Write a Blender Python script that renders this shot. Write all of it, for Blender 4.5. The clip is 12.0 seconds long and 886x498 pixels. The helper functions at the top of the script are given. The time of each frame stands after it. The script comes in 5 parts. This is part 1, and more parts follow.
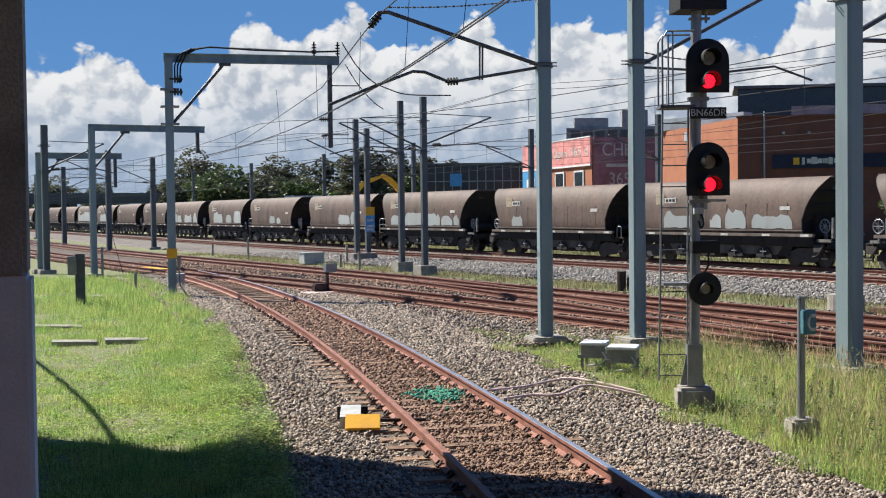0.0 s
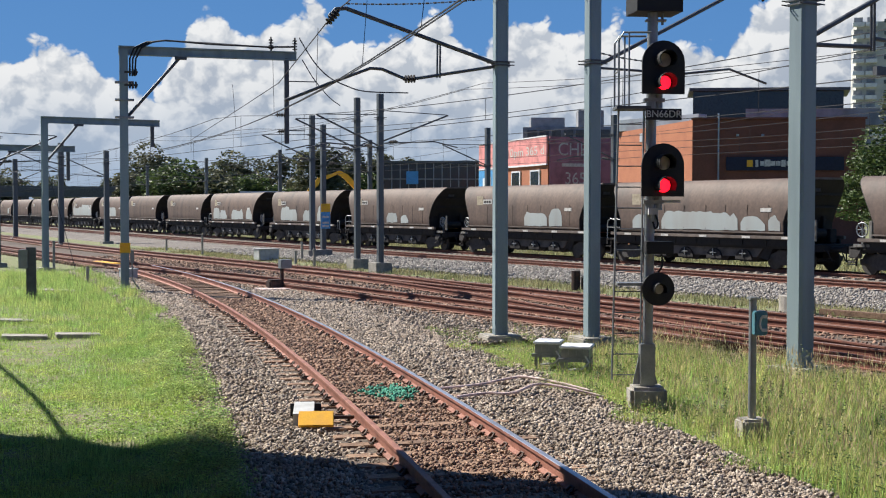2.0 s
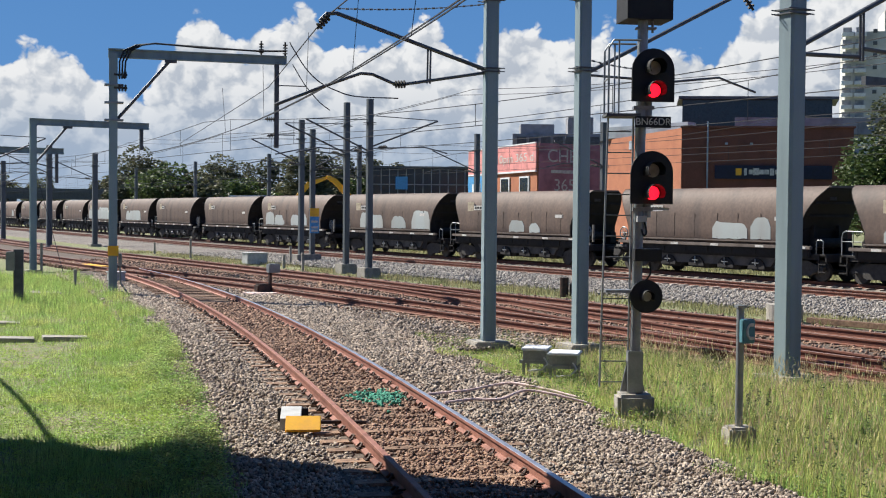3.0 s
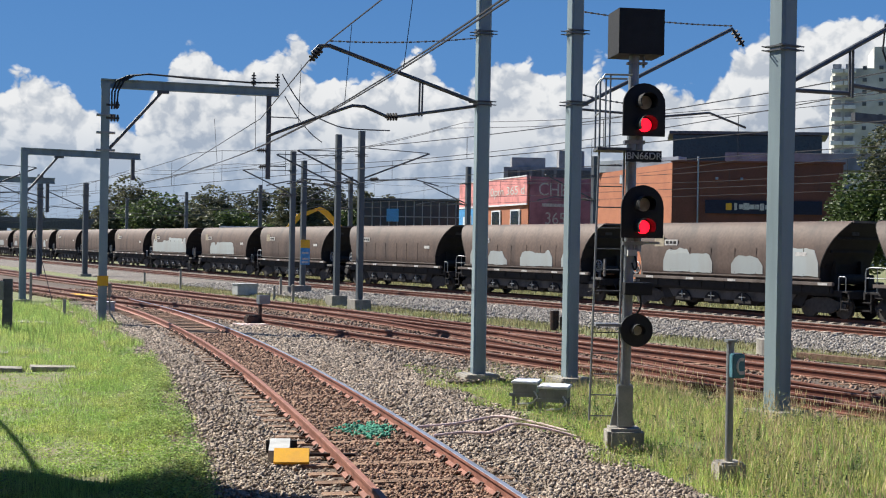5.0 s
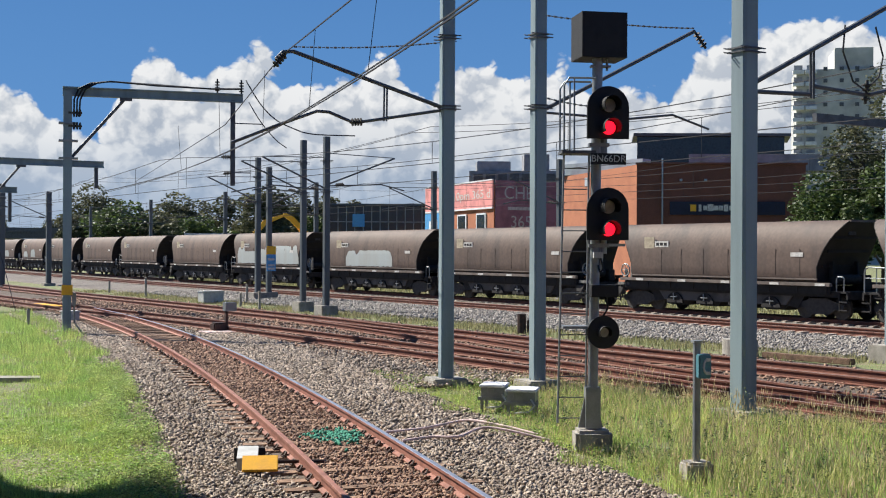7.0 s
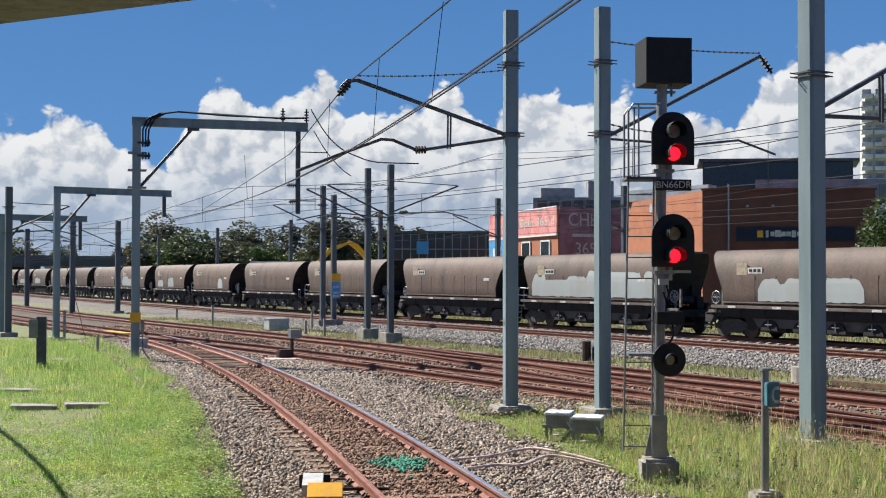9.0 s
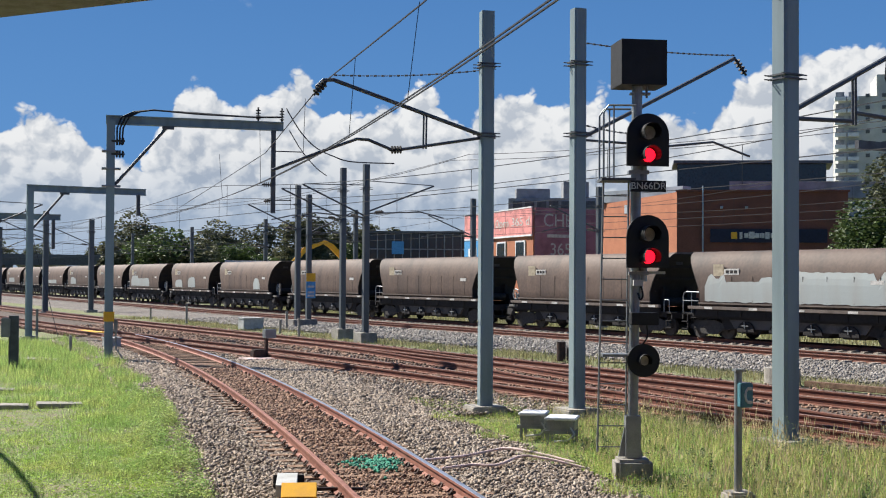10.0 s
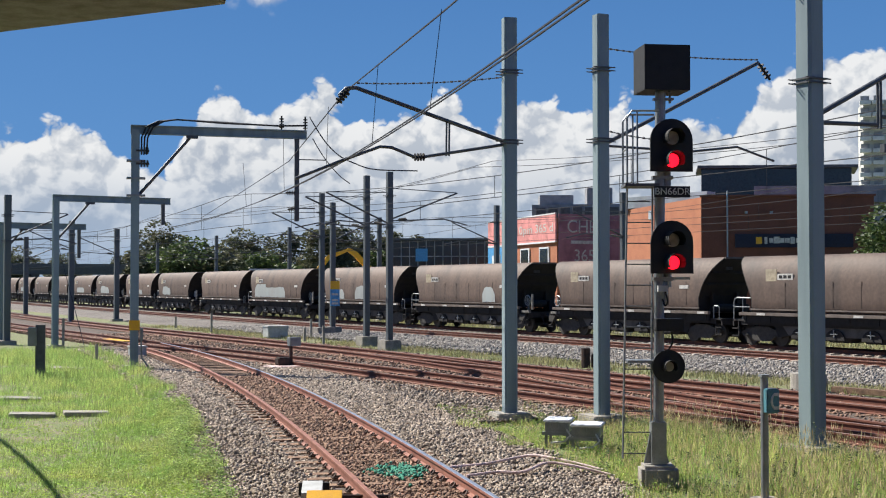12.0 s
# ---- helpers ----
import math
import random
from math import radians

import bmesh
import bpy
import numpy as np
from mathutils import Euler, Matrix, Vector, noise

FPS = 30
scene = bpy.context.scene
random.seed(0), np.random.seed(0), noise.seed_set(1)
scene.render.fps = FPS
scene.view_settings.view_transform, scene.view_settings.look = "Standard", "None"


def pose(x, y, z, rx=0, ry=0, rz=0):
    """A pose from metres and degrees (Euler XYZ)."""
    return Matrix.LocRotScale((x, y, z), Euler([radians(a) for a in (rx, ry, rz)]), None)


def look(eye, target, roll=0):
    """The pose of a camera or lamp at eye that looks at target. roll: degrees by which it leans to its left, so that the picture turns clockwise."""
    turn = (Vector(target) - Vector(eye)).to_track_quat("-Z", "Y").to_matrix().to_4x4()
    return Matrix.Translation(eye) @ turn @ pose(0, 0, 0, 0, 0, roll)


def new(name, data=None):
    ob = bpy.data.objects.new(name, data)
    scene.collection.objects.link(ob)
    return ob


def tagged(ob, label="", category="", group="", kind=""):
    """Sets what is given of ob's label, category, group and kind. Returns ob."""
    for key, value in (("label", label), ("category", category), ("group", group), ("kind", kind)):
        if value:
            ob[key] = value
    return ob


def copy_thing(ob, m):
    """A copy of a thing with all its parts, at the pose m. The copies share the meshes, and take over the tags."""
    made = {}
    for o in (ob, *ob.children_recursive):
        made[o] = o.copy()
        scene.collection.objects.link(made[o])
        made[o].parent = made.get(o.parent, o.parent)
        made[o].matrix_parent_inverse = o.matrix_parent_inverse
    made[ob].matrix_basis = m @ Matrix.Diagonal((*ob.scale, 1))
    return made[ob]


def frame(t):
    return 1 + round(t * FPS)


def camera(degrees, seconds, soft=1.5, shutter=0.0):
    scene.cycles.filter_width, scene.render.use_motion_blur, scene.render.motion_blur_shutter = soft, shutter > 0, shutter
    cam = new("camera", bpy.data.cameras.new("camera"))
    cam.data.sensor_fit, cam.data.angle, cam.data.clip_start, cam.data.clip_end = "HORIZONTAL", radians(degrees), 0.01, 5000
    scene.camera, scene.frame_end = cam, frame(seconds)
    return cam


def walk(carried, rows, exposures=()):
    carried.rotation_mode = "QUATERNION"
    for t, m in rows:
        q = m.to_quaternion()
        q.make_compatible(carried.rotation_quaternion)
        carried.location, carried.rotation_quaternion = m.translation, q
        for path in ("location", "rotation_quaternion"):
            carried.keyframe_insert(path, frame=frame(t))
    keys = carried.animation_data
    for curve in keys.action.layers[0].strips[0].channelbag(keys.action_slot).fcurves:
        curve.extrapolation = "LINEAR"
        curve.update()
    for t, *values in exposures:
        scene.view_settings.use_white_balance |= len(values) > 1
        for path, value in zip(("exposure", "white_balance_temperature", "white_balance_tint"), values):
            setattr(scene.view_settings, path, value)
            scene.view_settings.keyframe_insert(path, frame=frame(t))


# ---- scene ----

# ---- camera: hand-held at a platform's end, panning and tilting only ----
EYE = (0.0, 0.0, 2.70)
cam = camera(38.42, 12.0, soft=1.1)


def aim(head, pitch, roll):
    h, p = radians(head), radians(pitch)
    way = Vector((math.sin(h) * math.cos(p), math.cos(h) * math.cos(p), math.sin(p)))
    return look(EYE, Vector(EYE) + way, roll)


PATH = [(0.0, -1.587, -1.74, -0.666), (0.5, -0.621, -1.875, -0.241), (1.0, 0.388, -2.085, 0.078),
        (1.5, 0.668, -1.905, 0.164), (2.0, 0.42, -1.852, 0.047), (2.5, 0.389, -1.906, 0.132),
        (3.0, 0.927, -1.594, 0.545), (4.8, 0.902, -0.276, 0.75), (5.0, 1.33, -0.128, 0.975),
        (5.5, 3.129, 0.001, 1.521), (6.0, 4.308, 0.134, 1.034), (6.5, 4.237, 0.095, 0.512),
        (7.0, 2.839, 0.09, 0.255), (7.5, 0.736, 0.276, -0.041), (7.7, 0.018, 0.306, -0.18),
        (9.3, 0.053, 1.395, 0.229), (9.5, 0.395, 1.39, 0.286), (10.0, 1.067, 1.315, 0.34),
        (10.5, 0.94, 1.243, 0.208), (11.0, 0.287, 1.361, 0.198), (11.5, -0.124, 1.697, 0.115),
        (12.0, 0.0, 1.629, 0.0)]
walk(cam, [(t, aim(h, p, r)) for t, h, p, r in PATH])

# ---- sky and sun ----
SUN = Vector((-0.56, 0.40, 0.70)).normalized()
SKY = 0.50
world = bpy.data.worlds.new("sky")
scene.world = world
world.use_nodes = True
wn = world.node_tree.nodes
sky = wn.new("ShaderNodeTexSky")
sky.sky_type, sky.sun_disc = "NISHITA", False
sky.sun_elevation = math.asin(SUN.z)
sky.sun_rotation = math.atan2(SUN.x, SUN.y)
sky.air_density, sky.dust_density, sky.ozone_density, sky.altitude = 1.0, 0.0, 3.0, 800
wl = world.node_tree.links


def wmath(op, a, b=None, c=None):
    n = wn.new("ShaderNodeMath")
    n.operation = op
    for i, v in enumerate((a, b, c)):
        if v is None:
            continue
        if isinstance(v, (int, float)):
            n.inputs[i].default_value = v
        else:
            wl.new(v, n.inputs[i])
    return n.outputs[0]


def wrange(v, a, b, c, d, smooth=True):
    n = wn.new("ShaderNodeMapRange")
    n.interpolation_type = "SMOOTHSTEP" if smooth else "LINEAR"
    wl.new(v, n.inputs[0])
    for i, k in enumerate((a, b, c, d)):
        n.inputs[i + 1].default_value = k
    return n.outputs[0]


def wmix(f, a, b):
    n = wn.new("ShaderNodeMix")
    n.data_type = "RGBA"
    wl.new(f, n.inputs[0])
    for i, v in ((6, a), (7, b)):
        if isinstance(v, tuple):
            n.inputs[i].default_value = (*v, 1)
        else:
            wl.new(v, n.inputs[i])
    return n.outputs[2]


# cumulus tops all round: degrees of bearing and of height
TOPS = ((-34, 2.5), (-24, 6.0), (-18.3, 6.6), (-17, 7.0), (-15.6, 6.8), (-14.5, 6.1), (-13.4, 5.2), (-12.2, 5.4), (-11.4, 6.9), (-10.3, 8.8), (-9.3, 8.6), (-8.3, 7.5), (-7.1, 8.4),
        (-5.3, 9.2), (-4.0, 8.1), (-2.5, 7.4), (-1.2, 8.1), (0.3, 8.5), (1.2, 7.3), (2.1, 6.9), (3.4, 8.5), (4.8, 9.0), (6.3, 8.2), (7.8, 8.6), (10.2, 7.1),
        (12.6, 7.1), (14.4, 8.8), (16.0, 9.7), (18.0, 10.0), (19.4, 10.6), (22.0, 9.4), (36, 2.5))
co = wn.new("ShaderNodeTexCoord")
sp = wn.new("ShaderNodeSeparateXYZ")
wl.new(co.outputs["Generated"], sp.inputs[0])
az = wmath("MULTIPLY", wmath("ARCTAN2", sp.outputs[0], sp.outputs[1]), 57.2958)
el = wmath("MULTIPLY", wmath("ARCSINE", sp.outputs[2]), 57.2958)
ramp = wn.new("ShaderNodeValToRGB")
ramp.color_ramp.interpolation = "EASE"
while len(ramp.color_ramp.elements) < len(TOPS):
    ramp.color_ramp.elements.new(0.5)
for e, (d, h) in zip(ramp.color_ramp.elements, TOPS):
    e.position = (d + 34) / 70
    e.color = (h / 12, h / 12, h / 12, 1)
wl.new(wrange(az, -34, 36, 0, 1, False), ramp.inputs[0])
tops = wmath("MULTIPLY", ramp.outputs[0], 12.0)


def billow(dx, dy):
    """Height of the puffs at this bearing and height, shifted by some degrees."""
    p = wn.new("ShaderNodeCombineXYZ")
    wl.new(wmath("ADD", az, dx), p.inputs[0])
    wl.new(wmath("MULTIPLY", wmath("ADD", el, dy), 1.12), p.inputs[1])
    wob = wn.new("ShaderNodeTexNoise")
    wob.inputs["Scale"].default_value, wob.inputs["Detail"].default_value = 0.9, 3
    wl.new(p.outputs[0], wob.inputs["Vector"])
    vm = wn.new("ShaderNodeVectorMath")
    vm.operation = "MULTIPLY_ADD"
    wl.new(wob.outputs["Color"], vm.inputs[0])
    vm.inputs[1].default_value = (1.1, 1.1, 0)
    wl.new(p.outputs[0], vm.inputs[2])
    total = None
    for k, (sc, w) in enumerate(((0.42, 0.50), (0.95, 0.31), (2.3, 0.14), (5.5, 0.05))):
        v = wn.new("ShaderNodeTexVoronoi")
        v.feature = "SMOOTH_F1" if k < 2 else "F1"
        v.inputs["Scale"].default_value = sc
        if k < 2:
            v.inputs["Smoothness"].default_value = 0.25
        wl.new(vm.outputs[0], v.inputs["Vector"])
        d = wmath("MULTIPLY", wmath("SUBTRACT", 1.0, wmath("MULTIPLY", v.outputs["Distance"], v.outputs["Distance"])), w)
        total = d if total is None else wmath("ADD", total, d)
    return total


puff = billow(0, 0)
toward = billow(-0.30, 0.42)
mass = wmath("ADD", wmath("SUBTRACT", tops, el), wmath("MULTIPLY", wmath("SUBTRACT", puff, 0.74), 3.2))
wisp = wmath("SQRT", wmath("ADD", wmath("POWER", wmath("MULTIPLY", wmath("ADD", az, 8.3), 0.55), 2.0), wmath("POWER", wmath("SUBTRACT", el, 13.1), 2.0)))
wisp = wrange(wmath("ADD", wmath("SUBTRACT", 1.0, wisp), wmath("MULTIPLY", wmath("SUBTRACT", puff, 0.74), 1.6)), -0.1, 0.7, 0, 0.75)
mask = wmath("MAXIMUM", wrange(mass, -0.08, 0.30, 0, 1), wisp)
lit = wrange(wmath("SUBTRACT", puff, toward), -0.11, 0.09, 0, 1, False)
deep = wrange(wmath("SUBTRACT", tops, el), 0.0, 5.0, 1.0, 0.35)
lit = wmath("ADD", wmath("MULTIPLY", lit, 0.6), wmath("MULTIPLY", deep, 0.42))
body = wmix(lit, (0.31, 0.38, 0.49), (0.88, 0.89, 0.90))
body = wmix(wrange(el, 0.5, 6.0, 0.92, 0.0), body, (0.34, 0.45, 0.61))
grade = wmix(wrange(el, 4, 26, 0, 1), (0.105, 0.29, 0.64), (0.04, 0.15, 0.44))
blue = wn.new("ShaderNodeMix")
blue.data_type, blue.blend_type = "RGBA", "MIX"
blue.inputs[0].default_value = 0.9
skyd = wn.new("ShaderNodeMix")
skyd.data_type, skyd.blend_type = "RGBA", "MULTIPLY"
skyd.inputs[0].default_value = 1.0
wl.new(sky.outputs[0], skyd.inputs[6])
skyd.inputs[7].default_value = (0.06, 0.06, 0.06, 1)
wl.new(skyd.outputs[2], blue.inputs[6])
wl.new(grade, blue.inputs[7])
wl.new(wmix(mask, blue.outputs[2], body), wn["Background"].inputs[0])
wn["Background"].inputs[1].default_value = SKY
sun = new("sun", bpy.data.lights.new("sun", "SUN"))
sun.data.energy, sun.data.angle, sun.data.color = 5.0, radians(0.53), (1.0, 0.95, 0.86)
sun.matrix_world = look(SUN * 60, (0, 0, 0))
scene.view_settings.exposure = 0.95

# ---- plan: s runs along the main lines away to the far end, o to the side away from the camera ----
D2, N2 = Vector((-0.5, 0.8660254)), Vector((0.8660254, 0.5))


def bend(s):
    if s < 78:
        return 0.0
    return 0.000703 * (s - 78) ** 2 if s < 110 else 0.72 + 0.045 * (s - 110)


def lay(s, o, z=0.0):
    p = D2 * s + N2 * (o + bend(s))
    return Vector((p.x, p.y, z))


def turn(s):
    """The lines' heading at s, in degrees about z, for things whose own y runs along the line."""
    slope = 0.0 if s < 78 else min(0.001406 * (s - 78), 0.045)
    return 30.0 - math.degrees(math.atan(slope))


def place(s, o, z=0.0, extra=0.0):
    p = lay(s, o, z)
    return pose(p.x, p.y, p.z, 0, 0, turn(s) + extra)


def spur(y):
    """Centre of the curved siding in front."""
    return Vector((-1.878e-5 * y ** 3 - 4.372e-4 * y ** 2 - 0.1975 * y + 3.319, y, 0))


# ---- mesh helpers ----
def part(name, bm, material, parent=None, label="", smooth=False):
    me = bpy.data.meshes.new(name)
    bm.to_mesh(me)
    bm.free()
    me.materials.append(material)
    if smooth:
        me.shade_smooth()
    ob = new(name, me)
    if parent is not None:
        ob.parent = parent
    if label:
        tagged(ob, label)
    return ob


def thing(name, label, category, m=None, group="", kind=""):
    ob = new(name)
    ob.empty_display_size = 0.2
    if m is not None:
        ob.matrix_basis = m
    return tagged(ob, label, category, group, kind)


def box(bm, cx, cy, cz, sx, sy, sz, m=None, bev=0.0):
    mat = Matrix.Translation((cx, cy, cz)) @ Matrix.Diagonal((sx, sy, sz, 1))
    if m is not None:
        mat = m @ mat
    out = bmesh.ops.create_cube(bm, size=1.0, matrix=mat)
    if bev:
        edges = list({e for v in out["verts"] for e in v.link_edges})
        bmesh.ops.bevel(bm, geom=edges, offset=bev, segments=2, affect="EDGES", clamp_overlap=True)
    return bm


def tube(bm, a, b, r, n=8, r2=None):
    a, b = Vector(a), Vector(b)
    way = b - a
    m = Matrix.Translation((a + b) / 2) @ way.to_track_quat("Z", "Y").to_matrix().to_4x4()
    bmesh.ops.create_cone(bm, cap_ends=True, segments=n, radius1=r, radius2=r if r2 is None else r2, depth=way.length, matrix=m)
    return bm


def pipe(bm, pts, r, n=6):
    """One bent tube through points."""
    pts = [Vector(p) for p in pts]
    rings, side = [], None
    for i, p in enumerate(pts):
        way = (pts[min(i + 1, len(pts) - 1)] - pts[max(i - 1, 0)]).normalized()
        if side is None:
            side = way.orthogonal().normalized()
        side = (side - way * side.dot(way)).normalized()
        up = way.cross(side)
        rings.append([bm.verts.new(p + (side * math.cos(6.2832 * k / n) + up * math.sin(6.2832 * k / n)) * r) for k in range(n)])
    for a, b in zip(rings[:-1], rings[1:]):
        for k in range(n):
            bm.faces.new((a[k], a[(k + 1) % n], b[(k + 1) % n], b[k]))
    bm.faces.new(rings[0][::-1])
    bm.faces.new(rings[-1])
    return bm


def smooth(pts, n=6):
    """A rounder line through the same points."""
    p = [Vector(q) for q in pts]
    p = [p[0] * 2 - p[1]] + p + [p[-1] * 2 - p[-2]]
    out = []
    for a, b, c, d in zip(p[:-3], p[1:-2], p[2:-1], p[3:]):
        for k in range(n):
            t = k / n
            out.append(0.5 * (2 * b + (c - a) * t + (2 * a - 5 * b + 4 * c - d) * t * t + (3 * b - a - 3 * c + d) * t ** 3))
    return out + [p[-2]]


def prism(bm, outline, lo, hi, axis="y"):
    """Extrudes an outline of (u, z) along axis from lo to hi."""
    def at(u, w, k):
        return (u, k, w) if axis == "y" else (k, u, w) if axis == "x" else (u, w, k)
    a = [bm.verts.new(at(u, w, lo)) for u, w in outline]
    b = [bm.verts.new(at(u, w, hi)) for u, w in outline]
    bm.faces.new(a)
    bm.faces.new(b[::-1])
    for i in range(len(a)):
        j = (i + 1) % len(a)
        bm.faces.new((a[j], a[i], b[i], b[j]))
    bmesh.ops.recalc_face_normals(bm, faces=bm.faces)
    return bm


def sweep(bm, pts, outline):
    """Carries an outline of (side, up) along points."""
    rings = []
    for i, p in enumerate(pts):
        way = (pts[min(i + 1, len(pts) - 1)] - pts[max(i - 1, 0)]).normalized()
        side = Vector((way.y, -way.x, 0)).normalized()
        rings.append([bm.verts.new(p + side * u + Vector((0, 0, w))) for u, w in outline])
    n = len(outline)
    for a, b in zip(rings[:-1], rings[1:]):
        for i in range(n):
            bm.faces.new((a[i], a[(i + 1) % n], b[(i + 1) % n], b[i]))
    bm.faces.new(rings[0][::-1])
    bm.faces.new(rings[-1])
    bmesh.ops.recalc_face_normals(bm, faces=bm.faces)
    return bm


def side_step(pts, d):
    out = []
    for i, p in enumerate(pts):
        way = (pts[min(i + 1, len(pts) - 1)] - pts[max(i - 1, 0)]).normalized()
        out.append(p + Vector((way.y, -way.x, 0)) * d)
    return out


def scatter(name, material, shape_v, shape_f, places, scales, turns, kind="stuff", smooth=False):
    """One mesh out of many copies of a few small shapes: numpy arrays of places, scales (n, 3) and 3x3 turns."""
    v = np.asarray(shape_v, float)
    f = np.asarray(shape_f, int)
    n = len(places)
    pts = np.einsum("nij,nvj->nvi", turns, v[None] * scales[:, None, :]) + places[:, None, :]
    faces = (f[None] + (np.arange(n) * len(v))[:, None, None]).reshape(-1, f.shape[1])
    me = bpy.data.meshes.new(name)
    me.vertices.add(n * len(v))
    me.vertices.foreach_set("co", pts.reshape(-1))
    k = f.shape[1]
    me.loops.add(len(faces) * k)
    me.loops.foreach_set("vertex_index", faces.reshape(-1))
    me.polygons.add(len(faces))
    me.polygons.foreach_set("loop_start", np.arange(len(faces)) * k)
    me.update(calc_edges=True)
    me.validate()
    me.materials.append(material)
    if smooth:
        me.shade_smooth()
    return tagged(new(name, me), kind=kind)


def spins(n, tilt=3.14):
    a = np.random.uniform(0, 6.283, n)
    b = np.random.uniform(-tilt, tilt, n)
    ca, sa, cb, sb = np.cos(a), np.sin(a), np.cos(b), np.sin(b)
    z = np.zeros(n)
    rz = np.stack([np.stack([ca, -sa, z], 1), np.stack([sa, ca, z], 1), np.stack([z, z, z + 1], 1)], 1)
    rx = np.stack([np.stack([z + 1, z, z], 1), np.stack([z, cb, -sb], 1), np.stack([z, sb, cb], 1)], 1)
    return rz @ rx


# ---- materials ----
def mat(name, base, rough=0.8, metal=0.0, grain=0.25, scale=6.0, bump=0.15, tint=None, fine=60.0, per=0.0, spec=0.4, streak=False, thin=0.0):
    """Painted or natural surface: two scales of variation, an optional second tint, relief, per-piece variation."""
    m = bpy.data.materials.new(name)
    m.use_nodes = True
    nt = m.node_tree
    nd, ln = nt.nodes, nt.links
    bs = nd["Principled BSDF"]
    bs.inputs["Roughness"].default_value = rough
    bs.inputs["Metallic"].default_value = metal
    bs.inputs["Specular IOR Level"].default_value = spec
    co = nd.new("ShaderNodeTexCoord")
    src = co.outputs["Object"]
    if streak:
        mp = nd.new("ShaderNodeMapping")
        mp.inputs["Scale"].default_value = (1, 1, 0.12)
        ln.new(src, mp.inputs[0])
        src = mp.outputs[0]
    n1, n2 = nd.new("ShaderNodeTexNoise"), nd.new("ShaderNodeTexNoise")
    n1.inputs["Scale"].default_value, n1.inputs["Detail"].default_value = scale, 6
    n2.inputs["Scale"].default_value, n2.inputs["Detail"].default_value = fine, 4
    ln.new(src, n1.inputs["Vector"])
    ln.new(co.outputs["Object"], n2.inputs["Vector"])
    mix = nd.new("ShaderNodeMix")
    mix.data_type = "RGBA"
    t = tint if tint else tuple(c * 0.62 for c in base)
    mix.inputs[6].default_value, mix.inputs[7].default_value = (*base, 1), (*t, 1)
    rg = nd.new("ShaderNodeMapRange")
    rg.inputs[1].default_value, rg.inputs[2].default_value = 0.42, 0.68
    ln.new(n1.outputs[0], rg.inputs[0])
    ln.new(rg.outputs[0], mix.inputs[0])
    hs = nd.new("ShaderNodeHueSaturation")
    va = nd.new("ShaderNodeMapRange")
    va.inputs[1].default_value, va.inputs[2].default_value = 0.3, 0.7
    va.inputs[3].default_value, va.inputs[4].default_value = 1 - grain, 1 + grain
    ln.new(n2.outputs[0], va.inputs[0])
    out = va.outputs[0]
    if per:
        inf = nd.new("ShaderNodeObjectInfo") if per > 0 else nd.new("ShaderNodeNewGeometry")
        pr = nd.new("ShaderNodeMapRange")
        pr.inputs[3].default_value, pr.inputs[4].default_value = 1 - abs(per), 1 + abs(per)
        ln.new(inf.outputs["Random" if per > 0 else "Random Per Island"], pr.inputs[0])
        mu = nd.new("ShaderNodeMath")
        mu.operation = "MULTIPLY"
        ln.new(out, mu.inputs[0])
        ln.new(pr.outputs[0], mu.inputs[1])
        out = mu.outputs[0]
    ln.new(out, hs.inputs["Value"])
    ln.new(mix.outputs[2], hs.inputs["Color"])
    ln.new(hs.outputs[0], bs.inputs["Base Color"])
    if thin:
        tr, mx = nd.new("ShaderNodeBsdfTranslucent"), nd.new("ShaderNodeMixShader")
        mx.inputs[0].default_value = thin
        ln.new(hs.outputs[0], tr.inputs["Color"])
        ln.new(bs.outputs[0], mx.inputs[1])
        ln.new(tr.outputs[0], mx.inputs[2])
        ln.new(mx.outputs[0], nd["Material Output"].inputs["Surface"])
    if bump:
        bp = nd.new("ShaderNodeBump")
        bp.inputs["Strength"].default_value, bp.inputs["Distance"].default_value = bump, 0.02
        ln.new(n2.outputs[0], bp.inputs["Height"])
        ln.new(bp.outputs[0], bs.inputs["Normal"])
    return m


def glow(name, colour, strength):
    m = bpy.data.materials.new(name)
    m.use_nodes = True
    b = m.node_tree.nodes["Principled BSDF"]
    b.inputs["Base Color"].default_value = (*colour, 1)
    b.inputs["Emission Color"].default_value = (*colour, 1)
    b.inputs["Emission Strength"].default_value = strength
    b.inputs["Roughness"].default_value = 0.2
    return m


M_STONE = mat("ballast_stone", (0.315, 0.262, 0.212), 0.95, grain=0.25, scale=3, tint=(0.215, 0.165, 0.125), per=-0.55, fine=90)
M_STONE_RUST = mat("rusty_ballast", (0.26, 0.165, 0.115), 0.9, grain=0.25, scale=3, tint=(0.165, 0.095, 0.065), per=-0.55, fine=90)
M_STONE_PALE = mat("pale_ballast", (0.281, 0.258, 0.232), 0.9, grain=0.25, scale=3, tint=(0.182, 0.163, 0.144), per=-0.5, fine=90)
# darker than the stones: shade in the gaps between them is coloured in
M_BED = mat("ballast_bed", (0.10, 0.076, 0.06), 0.95, grain=0.6, scale=1.3, tint=(0.085, 0.062, 0.047), fine=26, bump=0.9)
M_BED_FAR = mat("pale_ballast_bed", (0.167, 0.148, 0.129), 0.95, grain=0.6, scale=0.6, tint=(0.114, 0.095, 0.080), fine=14, bump=0.9)
M_SOIL = mat("grassy_soil", (0.135, 0.165, 0.06), 0.95, grain=0.7, scale=1.9, tint=(0.20, 0.165, 0.105), fine=28, bump=0.6)
